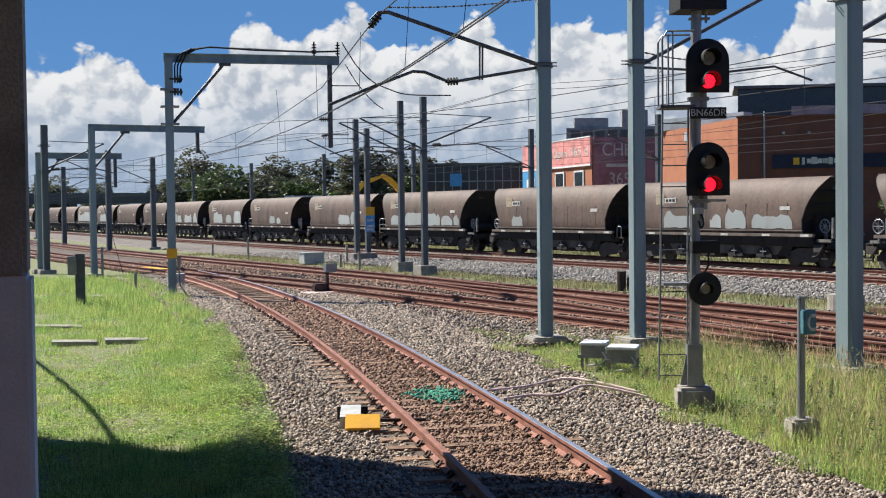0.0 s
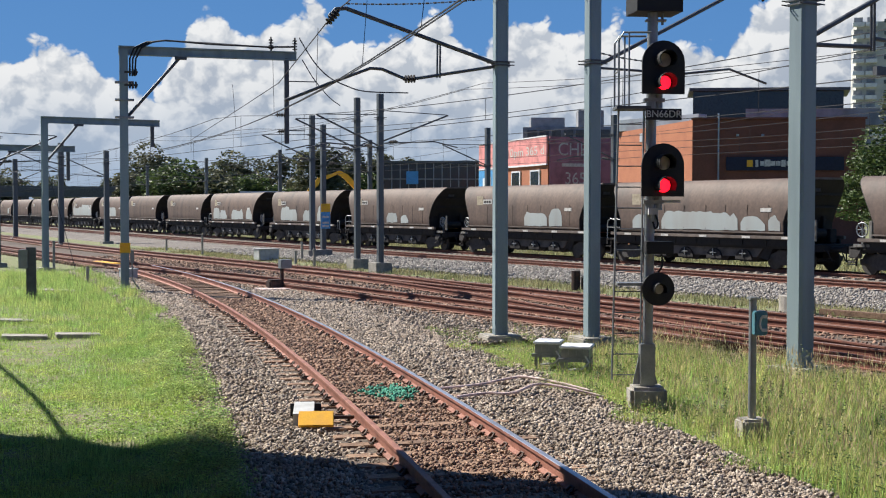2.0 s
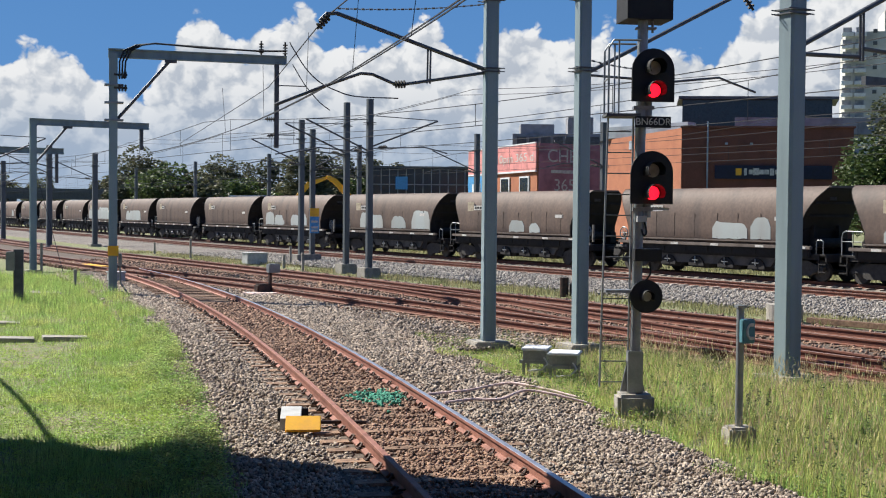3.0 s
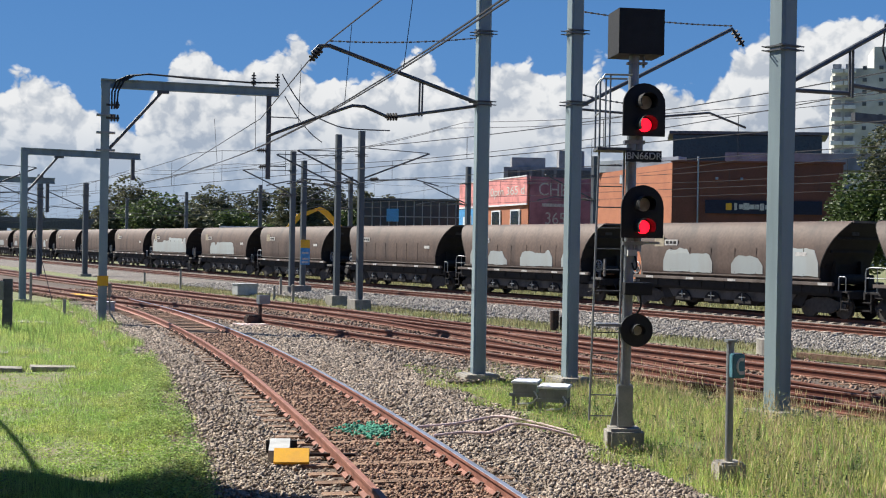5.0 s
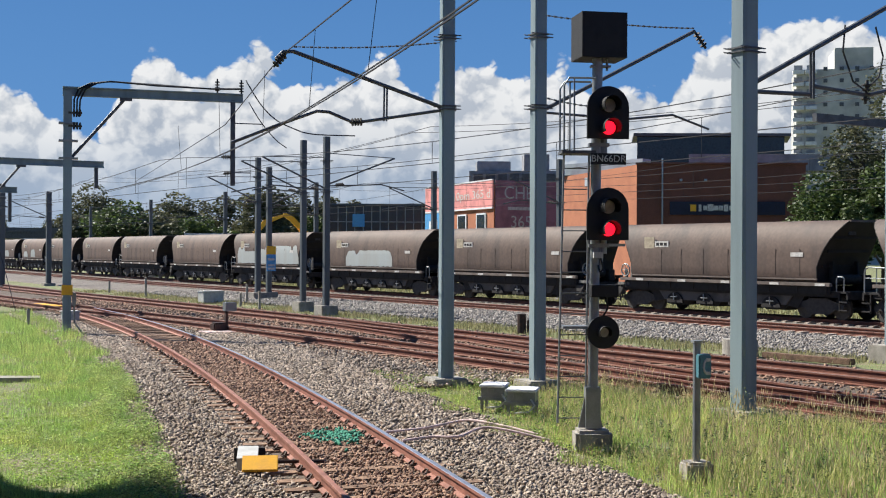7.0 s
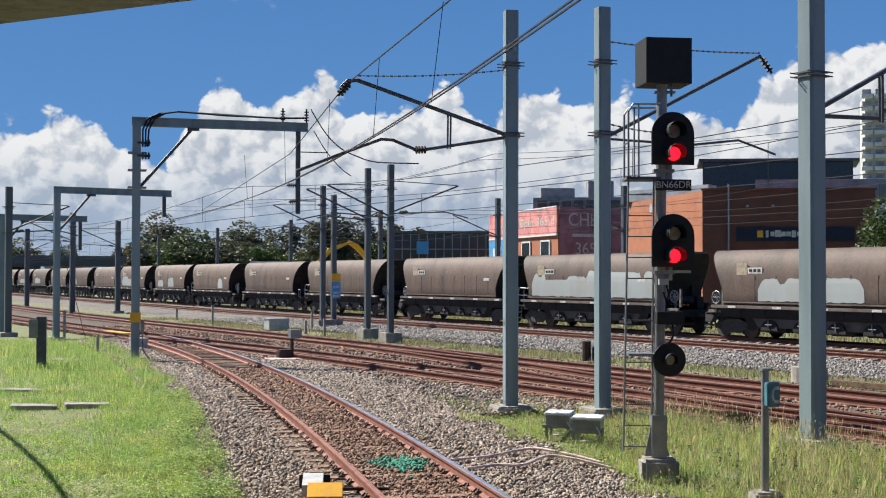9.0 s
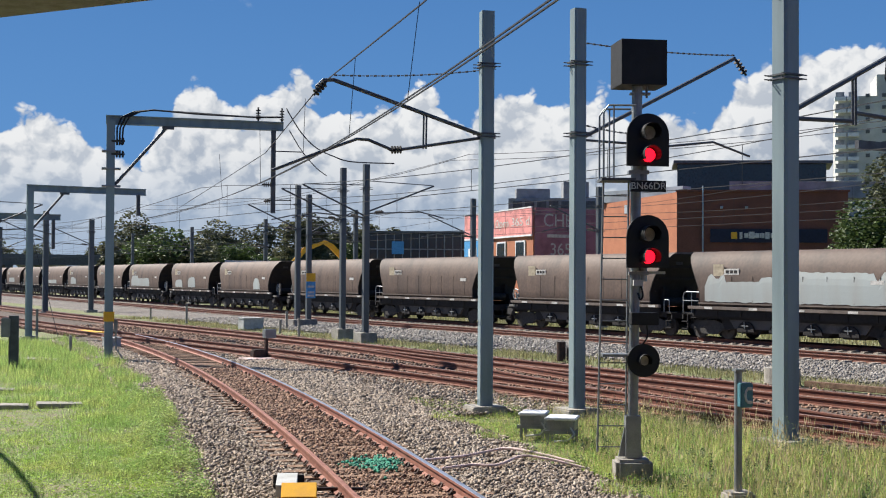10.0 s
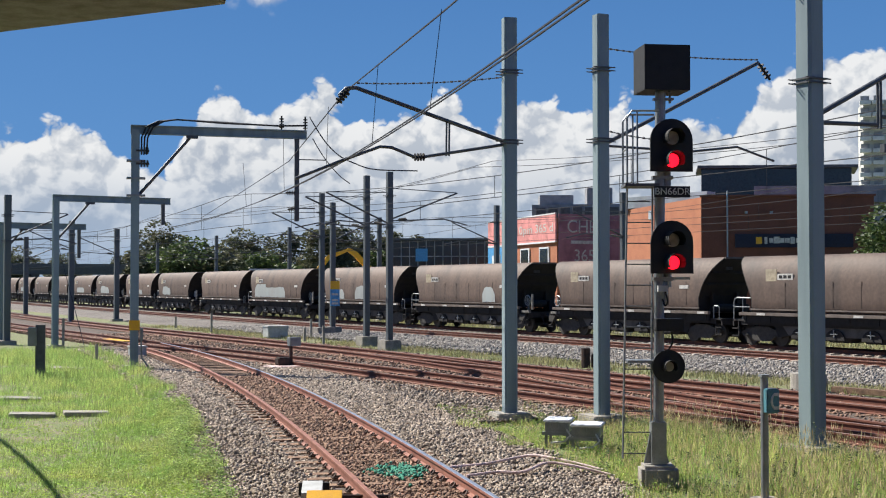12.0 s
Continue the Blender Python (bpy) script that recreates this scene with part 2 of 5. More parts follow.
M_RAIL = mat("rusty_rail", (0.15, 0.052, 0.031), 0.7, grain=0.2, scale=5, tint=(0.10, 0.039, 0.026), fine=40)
# paler copy of M_RAIL, with sunlight on the siding rails in its colour
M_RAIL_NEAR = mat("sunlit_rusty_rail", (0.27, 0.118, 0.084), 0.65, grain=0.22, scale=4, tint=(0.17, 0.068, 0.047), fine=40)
M_HEAD = mat("worn_rail_head", (0.46, 0.49, 0.55), 0.32, 0.7, grain=0.1, scale=3, tint=(0.34, 0.35, 0.39), fine=60, bump=0.03)
M_HEAD_RUST = mat("dull_rusty_rail_head", (0.135, 0.062, 0.045), 0.6, 0.0, grain=0.12, scale=3, tint=(0.12, 0.058, 0.043), fine=60, bump=0.03)
M_SLEEPER = mat("rust_dusted_timber", (0.243, 0.152, 0.099), 0.92, grain=0.3, scale=7, tint=(0.129, 0.076, 0.053), fine=45, per=0.3, bump=0.5)
M_CONC_SL = mat("pale_concrete_sleeper", (0.45, 0.40, 0.34), 0.9, grain=0.2, scale=5, tint=(0.251, 0.167, 0.122), per=0.15)
M_IRON = mat("dark_iron", (0.038, 0.027, 0.023), 0.7, 0.2, grain=0.3, tint=(0.076, 0.038, 0.027))
M_MAST = mat("weathered_grey_green_paint", (0.235, 0.30, 0.325), 0.62, 0.0, grain=0.10, scale=2.2, tint=(0.165, 0.21, 0.23), streak=True, bump=0.05, spec=0.2)
M_GALV = mat("galvanised_steel", (0.274, 0.289, 0.296), 0.45, 0.5, grain=0.1, scale=4, tint=(0.205, 0.220, 0.228), bump=0.05)
M_FARMAST = mat("dull_grey_steel", (0.103, 0.118, 0.129), 0.6, 0.2, grain=0.1, scale=2, tint=(0.076, 0.087, 0.095), streak=True, bump=0.05)
M_ARM = mat("dark_galvanised_arm", (0.099, 0.106, 0.114), 0.55, 0.3, grain=0.15, scale=4, tint=(0.068, 0.068, 0.076))
M_WIRE = mat("weathered_copper_wire", (0.046, 0.046, 0.049), 0.55, 0.4, grain=0.1)
M_CONC = mat("weathered_concrete", (0.319, 0.296, 0.258), 0.9, grain=0.2, scale=3, tint=(0.205, 0.190, 0.160), bump=0.4)
M_WHITE = mat("whitewashed_concrete", (0.637, 0.646, 0.663), 0.8, grain=0.06, scale=2, tint=(0.527, 0.535, 0.552))
M_BLACK = mat("matt_black_paint", (0.012, 0.012, 0.013), 0.65, grain=0.2)
M_WAGON = mat("coal_dusted_brown_paint", (0.122, 0.084, 0.066), 0.7, grain=0.16, scale=1.1, tint=(0.074, 0.054, 0.046), fine=7, streak=True, per=0.14, bump=0.04)
# near-black because the shade on the wagon ends is put into this colour
M_WAGON_END = mat("shade_black_wagon_end", (0.018, 0.015, 0.014), 0.8, grain=0.2, scale=2)
# dust tone lightened, so that ledge and rim look sunlit by colour
M_SILL = mat("sunlit_dusty_brown_sill", (0.15, 0.122, 0.105), 0.7, grain=0.2, scale=1.5, tint=(0.085, 0.066, 0.056))
M_SKIRT = mat("dusty_grey_skirt_plate", (0.105, 0.098, 0.092), 0.8, grain=0.25, scale=2, tint=(0.06, 0.054, 0.05))
M_SEAM = mat("sooty_weld_seam", (0.05, 0.036, 0.03), 0.8, grain=0.2)
M_RIG = mat("pale_dusty_steel", (0.20, 0.195, 0.18), 0.7, 0.2, grain=0.3, scale=5, tint=(0.09, 0.08, 0.07))
M_UNDER = mat("black_underframe", (0.022, 0.02, 0.02), 0.8, grain=0.3)
M_DUST = mat("dusty_bogie_steel", (0.057, 0.052, 0.048), 0.75, grain=0.3)
M_PATCH = mat("pale_grey_cover_paint", (0.35, 0.388, 0.385), 0.7, grain=0.08, scale=1.2, tint=(0.323, 0.332, 0.315), streak=True, per=0.12, bump=0.03)
M_LABEL = mat("cream_lettering_panel", (0.418, 0.357, 0.258), 0.7, grain=0.1)
M_MARK = mat("white_stencil_paint", (0.578, 0.561, 0.527), 0.7, grain=0.1)
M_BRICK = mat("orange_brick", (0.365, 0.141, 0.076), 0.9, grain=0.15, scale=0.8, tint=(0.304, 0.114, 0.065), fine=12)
# darker copy of the brick, with the shade of unlit walls in its colour
M_BRICK_DK = mat("shaded_brown_brick", (0.167, 0.065, 0.046), 0.9, grain=0.15, scale=0.8, tint=(0.129, 0.053, 0.038), fine=12)
M_NAVY = mat("navy_sign_board", (0.012, 0.016, 0.04), 0.4, grain=0.05)
M_YELLOW = mat("safety_yellow_paint", (0.80, 0.42, 0.02), 0.5, grain=0.08, scale=6, tint=(0.70, 0.36, 0.04))
M_PINK = mat("faded_red_hoarding", (0.697, 0.281, 0.264), 0.6, grain=0.06, scale=1)
M_MAUVE = mat("mauve_hoarding", (0.34, 0.155, 0.195), 0.6, grain=0.06, scale=1)
M_BLUE = mat("bright_blue_board", (0.085, 0.323, 0.637), 0.5, grain=0.05)
M_TEAL = mat("blue_green_phone_box", (0.076, 0.205, 0.251), 0.45, grain=0.08)
M_GREYB = mat("grey_roof_cladding", (0.274, 0.281, 0.296), 0.7, grain=0.1, scale=0.8)
M_PALEB = mat("pale_metal_fascia", (0.357, 0.399, 0.442), 0.5, grain=0.05, scale=0.5)
M_DARKG = mat("dark_glass", (0.02, 0.028, 0.032), 0.15, grain=0.05, spec=0.6)
M_TOWER = mat("pale_render", (0.510, 0.510, 0.484), 0.85, grain=0.06, scale=0.2)
M_BARK = mat("grey_brown_bark", (0.099, 0.076, 0.057), 0.95, grain=0.3, scale=3)
M_LEAF = mat("gum_leaves", (0.085, 0.098, 0.052), 0.6, grain=0.2, scale=0.3, tint=(0.125, 0.115, 0.062), per=-0.5, bump=0, thin=0.3)
M_LEAF2 = mat("bright_green_leaves", (0.075, 0.115, 0.034), 0.55, grain=0.2, scale=0.5, tint=(0.06, 0.085, 0.026), per=-0.5, bump=0, thin=0.3)
M_GRASS = mat("green_grass", (0.235, 0.365, 0.10), 0.5, grain=0.25, scale=1.3, tint=(0.40, 0.43, 0.14), per=-0.6, bump=0, thin=0.62)
M_DRY = mat("tall_seeding_grass", (0.46, 0.47, 0.155), 0.6, grain=0.2, scale=1.0, tint=(0.55, 0.47, 0.22), per=-0.5, bump=0, thin=0.5)
M_SEED = mat("pinkish_seed_stalks", (0.52, 0.44, 0.24), 0.7, grain=0.15, scale=0.8, tint=(0.42, 0.31, 0.18), per=-0.35, bump=0, thin=0.35)
M_CLOVER = mat("yellow_green_clover", (0.33, 0.44, 0.085), 0.5, grain=0.15, scale=0.9, tint=(0.19, 0.32, 0.07), per=-0.35, bump=0, thin=0.5)
M_VERGE = mat("faded_verge_grass", (0.25, 0.255, 0.115), 0.7, grain=0.25, scale=0.6, tint=(0.33, 0.28, 0.16), per=-0.45, bump=0, thin=0.4)
M_LAMP = glow("red_signal_light", (1.0, 0.006, 0.02), 1.6)
M_LENS = mat("unlit_lens_glass", (0.35, 0.33, 0.30), 0.2, grain=0.05, spec=0.6)
M_PINKPIPE = mat("faded_pink_conduit", (0.66, 0.50, 0.47), 0.6, grain=0.1)
M_GREEN_ST = mat("green_sprayed_stone", (0.046, 0.251, 0.167), 0.8, grain=0.2, per=-0.4)
M_PLASTIC = mat("pale_grey_cabinet", (0.456, 0.464, 0.456), 0.6, grain=0.08, tint=(0.365, 0.365, 0.350))

# ---- ground ----
bm = bmesh.new()
bmesh.ops.create_grid(bm, x_segments=2, y_segments=2, size=3200)
ground = tagged(part("ground", bm, M_SOIL), "grassy soil with bare patches beside the railway", "ground", kind="structure")
ground.location = (0, 1500, -0.30)


def bed(name, left, right, pts, z_top, material, label):
    """A low bank of ballast with sloping shoulders along a line."""
    bm = bmesh.new()
    sweep(bm, pts, [(left - 0.5, -0.5), (left, z_top), (right, z_top), (right + 0.5, -0.5)])
    return tagged(part(name, bm, material), label, "ballast", kind="structure")


SPUR = [spur(y) for y in [k * 1.5 for k in range(-2, 42)]]
MAIN = [lay(s, 0) for s in range(-30, 420, 6)]
bed("ballast_spur", -2.6, 3.0, [p for p in SPUR], -0.205, M_BED, "grey-brown crushed stone bed under the curved siding")
bed("ballast_main", 17.0, 26.2, MAIN, -0.205, M_BED, "rust-stained crushed stone bed under the middle lines")
bed("ballast_far", 29.5, 45.5, MAIN, -0.195, M_BED_FAR, "pale crushed stone bed under the goods lines")

bm = prism(bmesh.new(), [(-0.6, 26.6), (2.6, 30.2), (-12.4, 57.5), (-9.0, 46.0), (-3.2, 30.6)], -0.5, -0.215, "z")
tagged(part("ballast_infill", bm, M_BED), "crushed stone between the siding and the main lines", "ballast", kind="structure")

# ---- tracks ----
RAIL = [(-0.075, -0.18), (0.075, -0.18), (0.075, -0.165), (0.012, -0.145), (0.012, -0.05), (0.037, -0.04), (0.037, -0.004),
        (-0.037, -0.004), (-0.037, -0.04), (-0.012, -0.05), (-0.012, -0.145), (-0.075, -0.165)]
HEAD = [(-0.037, -0.006), (0.037, -0.006), (0.031, 0.001), (-0.031, 0.001)]


def rail(pts, owner, head=M_HEAD, web=M_RAIL):
    bm = sweep(bmesh.new(), pts, RAIL)
    r = part("rail", bm, web, owner)
    part("rail_head", sweep(bmesh.new(), pts, HEAD), head, r, "worn running surface")
    return r


bm = bmesh.new()
box(bm, 0, 0, -0.24, 2.5, 0.23, 0.12, bev=0.012)
SLEEPER = part("sleeper", bm, M_SLEEPER)
SLEEPER_ME = SLEEPER.data
bpy.data.objects.remove(SLEEPER)
bm = bmesh.new()
box(bm, 0, 0, -0.205, 2.5, 0.25, 0.13, bev=0.02)
SLEEPER = part("sleeper", bm, M_CONC_SL)
CONC_ME = SLEEPER.data
bpy.data.objects.remove(SLEEPER)


def sleepers(pts, owner, pitch, mesh, jitter=0.02, limit=300):
    """Sleepers across a polyline, every pitch metres."""
    due, made = 0.0, 0
    for a, b in zip(pts[:-1], pts[1:]):
        seg = (b - a).length
        ang = math.atan2(-(b - a).x, (b - a).y)
        while due < seg and made < limit:
            p = a + (b - a) * (due / seg)
            ob = new("sleeper", mesh)
            ob.parent = owner
            ob.matrix_basis = Matrix.Translation(p + Vector((random.uniform(-jitter, jitter) * 2, 0, random.uniform(-0.012, 0.012)))) @ Matrix.Rotation(ang + random.uniform(-jitter, jitter), 4, "Z")
            due += pitch
            made += 1
        due -= seg


def track(label, pts, mesh, s0=0, s1=None, pitch=0.62, right=None):
    right = right or M_HEAD_RUST
    t = thing("railway_track", label, "railway track", group="railway tracks", kind="structure")
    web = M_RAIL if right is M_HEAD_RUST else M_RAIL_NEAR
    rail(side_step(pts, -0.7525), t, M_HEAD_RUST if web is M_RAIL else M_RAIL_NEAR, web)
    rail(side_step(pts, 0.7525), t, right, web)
    sleepers(pts[s0:s1], t, pitch, mesh)
    return t


def t1(s):
    k = min(max((s - 40) / 25, 0), 1)
    return 18.75 - 0.85 * k * k * (3 - 2 * k)


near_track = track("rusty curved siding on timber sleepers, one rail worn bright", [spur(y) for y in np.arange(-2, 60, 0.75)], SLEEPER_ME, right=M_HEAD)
mid_a = track("rusty main line on timber sleepers beside the siding", [lay(s, t1(s)) for s in range(-6, 300, 3)], SLEEPER_ME, 1, 62)
mid_b = track("rusty main line on timber sleepers in the middle", [lay(s, 23.35) for s in range(-6, 300, 3)], SLEEPER_ME, 1, 62)
far_a = track("goods line on pale concrete sleepers", [lay(s, 36.6) for s in range(0, 380, 3)], CONC_ME, 3, 62)
far_b = track("goods line under the coal train", [lay(s, 41.75) for s in range(-20, 420, 3)], CONC_ME, 10, 68)


def cross(s):
    k = min(max((s - 9) / 40, 0), 1)
    return 18.75 + 4.6 * k * k * (3 - 2 * k)


cross_over = thing("crossover_track", "rusty crossover rails between the two middle lines", "railway track", group="railway tracks", kind="structure")
PX = [lay(s, cross(s)) for s in np.arange(9, 49.5, 1.5)]
rail(side_step(PX, -0.7525), cross_over, M_RAIL)
rail(side_step(PX, 0.7525), cross_over, M_RAIL)

# ---- coal train ----
BODY = [(-1.38, 1.42), (-1.49, 1.72), (-1.5, 2.1), (-1.5, 2.55), (-1.475, 2.9), (-1.41, 3.22), (-1.30, 3.5), (-1.15, 3.73), (-0.98, 3.9), (-0.78, 4.0)]
FULL = BODY + [(-x, z) for x, z in BODY[::-1]]
HALF = 6.62


def end_at(z):
    """Half the hopper's length at height z: the ends lean inwards below the rim."""
    k = min(max((3.86 - z) / 1.75, 0.0), 1.0)
    return HALF - 1.08 * (k + 0.10 * math.sin(math.pi * k))


def wagon_body():
    bm = bmesh.new()
    ys = [-1.0, -0.66, -0.33, 0.0, 0.33, 0.66, 1.0]
    rings = [[bm.verts.new((x, k * end_at(z), z)) for x, z in FULL] for k in ys]
    n = len(FULL)
    for a, b in zip(rings[:-1], rings[1:]):
        for i in range(n - 1):
            bm.faces.new((a[i], a[i + 1], b[i + 1], b[i]))
        bm.faces.new((a[n - 1], a[0], b[0], b[n - 1]))
    bmesh.ops.recalc_face_normals(bm, faces=bm.faces)
    return bm


def wagon_end(sign):
    """A sloping end sheet with cross ribs."""
    bm = bmesh.new()
    half = len(FULL) // 2
    out_v, in_v = [], []
    for x, z in FULL:
        y = sign * (end_at(z) + 0.006)
        out_v.append(bm.verts.new((x * 0.997, y + sign * 0.03, z)))
        in_v.append(bm.verts.new((x * 0.997, y - sign * 0.02, z)))
    for i in range(half - 1):
        j = len(FULL) - 1 - i
        bm.faces.new((out_v[i], out_v[i + 1], out_v[j - 1], out_v[j]))
        bm.faces.new((in_v[i], in_v[j], in_v[j - 1], in_v[i + 1]))
    for i in range(len(FULL)):
        j = (i + 1) % len(FULL)
        bm.faces.new((out_v[i], in_v[i], in_v[j], out_v[j]))
    for z in (2.15, 2.75, 3.3):
        box(bm, 0, sign * (end_at(z) + 0.07), z, 2.5, 0.09, 0.1)
    bmesh.ops.recalc_face_normals(bm, faces=bm.faces)
    return bm


def side_x(z):
    """The near side's outer face at height z."""
    for (xa, za), (xb, zb) in zip(BODY[1:-1], BODY[2:]):
        if z <= zb:
            return xa + (xb - xa) * max(0.0, z - za) / (zb - za)
    return BODY[-1][0]


def wagon_patch(rng, y0, length, z0, height):
    """A rolled-on paint patch: stepped top, rounded ends, a fairly straight lower edge."""
    n = max(6, int(length / 0.22))
    h, cols = height * rng.uniform(0.85, 1.0), []
    bm = bmesh.new()
    for i in range(n + 1):
        u = i / n
        if rng.random() < 0.2:
            h = height * rng.uniform(0.65, 1.0)
        ease = min(1.0, 0.55 + min(u, 1 - u) * length / 0.6)
        top, low = z0 + h * ease + rng.uniform(-0.03, 0.03), z0 + rng.uniform(0, 0.06)
        y = y0 - length * u + (rng.uniform(-0.06, 0.06) if 0 < i < n else 0)
        zs = [low + (top - low) * k / 5 for k in range(6)]
        cols.append([bm.verts.new((side_x(z) - 0.014, y, z)) for z in zs])
    for a, b in zip(cols[:-1], cols[1:]):
        for k in range(5):
            bm.faces.new((a[k], a[k + 1], b[k + 1], b[k]))
    ext = bmesh.ops.extrude_face_region(bm, geom=list(bm.faces))
    for v in ext["geom"]:
        if isinstance(v, bmesh.types.BMVert):
            v.co.x += 0.010
    bmesh.ops.recalc_face_normals(bm, faces=bm.faces)
    return bm


def bogie_frame(x):
    bm = bmesh.new()
    prism(bm, [(-1.25, 0.62), (-1.2, 0.40), (-0.75, 0.38), (-0.45, 0.22), (0.45, 0.22), (0.75, 0.38), (1.2, 0.40), (1.25, 0.62), (0.8, 0.72), (0.4, 0.86), (-0.4, 0.86), (-0.8, 0.72)], x - 0.07, x + 0.07, "x")
    for y in (-0.915, 0.915):
        tube(bm, (x - 0.16 * np.sign(-x), y, 0.46), (x + 0.16 * np.sign(x), y, 0.46), 0.14, 10)
    for y in (-0.18, 0.0, 0.18):
        tube(bm, (x, y, 0.3), (x, y, 0.62), 0.075, 8)
    return bm


def wheel_mesh():
    bm = bmesh.new()
    tube(bm, (-0.82, 0, 0), (0.82, 0, 0), 0.08, 8)
    for x in (-0.75, 0.75):
        tube(bm, (x - 0.065, 0, 0), (x + 0.065, 0, 0), 0.455, 20)
        tube(bm, (x * 0.93 - 0.015, 0, 0), (x * 0.93 + 0.015, 0, 0), 0.485, 20)
        tube(bm, (x * 1.08 - 0.03, 0, 0), (x * 1.08 + 0.03, 0, 0), 0.16, 10)
    return bm


def make_wagon(brake):
    """brake: the end (-1 or 1) that carries the hand brake; the handrail stands at the other."""
    w = thing("coal_hopper_wagon", "dusty brown steel coal hopper wagon with sloping ends blackened for shade", "railway wagon", group="coal train")
    part("hopper_body", wagon_body(), M_WAGON, w, smooth=True)
    for k in (-1, 1):
        e = part("end_plate", wagon_end(k), M_WAGON_END, w, "sloping end, coloured black for shade")
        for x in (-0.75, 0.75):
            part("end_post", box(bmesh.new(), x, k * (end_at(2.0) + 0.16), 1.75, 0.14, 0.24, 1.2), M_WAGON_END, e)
        part("end_rim", box(bmesh.new(), 0, k * (HALF + 0.05), 3.97, 1.66, 0.12, 0.09, bev=0.01), M_SILL, e, "dusty top rim, lightened as if sunlit")
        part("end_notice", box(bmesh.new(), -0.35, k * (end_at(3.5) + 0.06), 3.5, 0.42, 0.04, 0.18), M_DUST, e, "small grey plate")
        bm = bmesh.new()
        tube(bm, (-0.9, k * 6.0, 1.62), (0.5, k * 6.0, 1.62), 0.2, 12)
        box(bm, 0.9, k * 6.0, 1.5, 0.4, 0.4, 0.6, bev=0.03)
        part("air_reservoir", bm, M_UNDER, w)
        for x in (-0.45, 0.4):
            bm = pipe(bmesh.new(), smooth([(x, k * 6.9, 1.0), (x, k * 7.15, 0.8), (x, k * 7.3, 0.5), (x, k * 7.5, 0.45)]), 0.03, 5)
            part("air_hose", bm, M_UNDER, w, "black rubber hose")
    for x in (-1, 1):
        bm = bmesh.new()
        box(bm, x * 1.36, 0, 1.18, 0.10, 12.3, 0.32, bev=0.02)
        for y in np.arange(-6, 6.1, 1.5):
            box(bm, x * 1.42, y, 1.2, 0.05, 0.07, 0.30)
        part("side_sill", bm, M_UNDER, w, "dark side sill with ribs")
        bm = box(bmesh.new(), x * 1.49, 0, 1.42, 0.16, 12.6, 0.15, bev=0.02)
        box(bm, x * 1.5, 0, 1.63, 0.08, 11.2, 0.06)
        part("sill_ledge", bm, M_SILL, w, "dusty ledge along the sill, lightened as if sunlit")
        for y in (-5.8, -3.4, -0.6, 2.1, 4.9):
            part("sill_marking", box(bmesh.new(), x * 1.575, y, 1.42, 0.012, 0.5, 0.10), M_MARK, w, "white stencil mark")
    bm = bmesh.new()
    box(bm, 0, 0, 1.02, 2.5, 13.0, 0.2)
    box(bm, 0, 0, 0.92, 0.5, 12.6, 0.25)
    part("underframe", bm, M_UNDER, w)
    for x in (-1, 1):
        bm = prism(bmesh.new(), [(-4.1, 1.02), (-3.65, 0.52), (3.65, 0.52), (4.1, 1.02)], x * 1.12 - 0.03, x * 1.12 + 0.03, "x")
        part("hopper_skirt", bm, M_SKIRT, w, "dusty grey skirt over the discharge doors")
    for y in (-2.9, -0.97, 0.97, 2.9):
        bm = bmesh.new()
        prism(bm, [(y - 0.9, 0.6), (y - 0.5, 0.3), (y + 0.5, 0.3), (y + 0.9, 0.6)], -0.95, 0.95, "x")
        part("discharge_chute", bm, M_UNDER, w)
        bm = prism(bmesh.new(), [(y + 0.52 * math.cos(a), 0.40 + 0.46 * math.sin(a)) for a in np.linspace(0, math.pi, 11)], -1.24, -1.165, "x")
        arch = part("door_arch", bm, M_UNDER, w, "black arched door opening")
        bm = bmesh.new()
        tube(bm, (-1.28, y, 0.52), (-1.28, y + 0.03, 0.84), 0.028, 6)
        tube(bm, (-1.28, y - 0.2, 0.66), (-1.28, y + 0.2, 0.66), 0.024, 6)
        part("door_gear", bm, M_GALV, arch, "pale steel crank")
    for k in (-1, 1):
        bm = prism(bmesh.new(), [(k * 4.1, 1.02), (k * 3.7, 0.5), (k * 4.3, 0.42), (k * 4.65, 1.02)], -1.1, 1.1, "x")
        part("end_brace", bm, M_UNDER, w)
    wm = None
    for yb in (-5.35, 5.35):
        bg = part("bogie", box(bmesh.new(), 0, yb, 0.6, 1.9, 0.45, 0.3, bev=0.04), M_UNDER, w)
        for x in (-1.0, 1.0):
            fr = part("side_frame", bogie_frame(x), M_DUST, bg, "dusty cast side frame")
            fr.location.y = yb
        for dy in (-0.915, 0.915):
            if wm is None:
                ws = part("wheelset", wheel_mesh(), M_DUST, bg)
                wm = ws.data
            else:
                ws = new("wheelset", wm)
                ws.parent = bg
            ws.location = (0, yb + dy, 0.46)
    for k in (-1, 1):
        bm = bmesh.new()
        box(bm, 0, k * 6.35, 1.12, 2.6, 1.2, 0.07)
        box(bm, 0, k * 6.92, 1.0, 2.6, 0.08, 0.3)
        for x in (-1.3, 1.3):
            box(bm, x, k * 6.75, 0.75, 0.1, 0.4, 0.05)
            box(bm, x, k * 6.75, 0.42, 0.1, 0.4, 0.05)
            box(bm, x, k * 6.56, 0.72, 0.06, 0.04, 0.75)
        part("end_platform", bm, M_UNDER, w)
        bm = bmesh.new()
        tube(bm, (0, k * 6.9, 0.95), (0, k * (7.95 if k == brake else 7.3), 0.95), 0.14, 8)
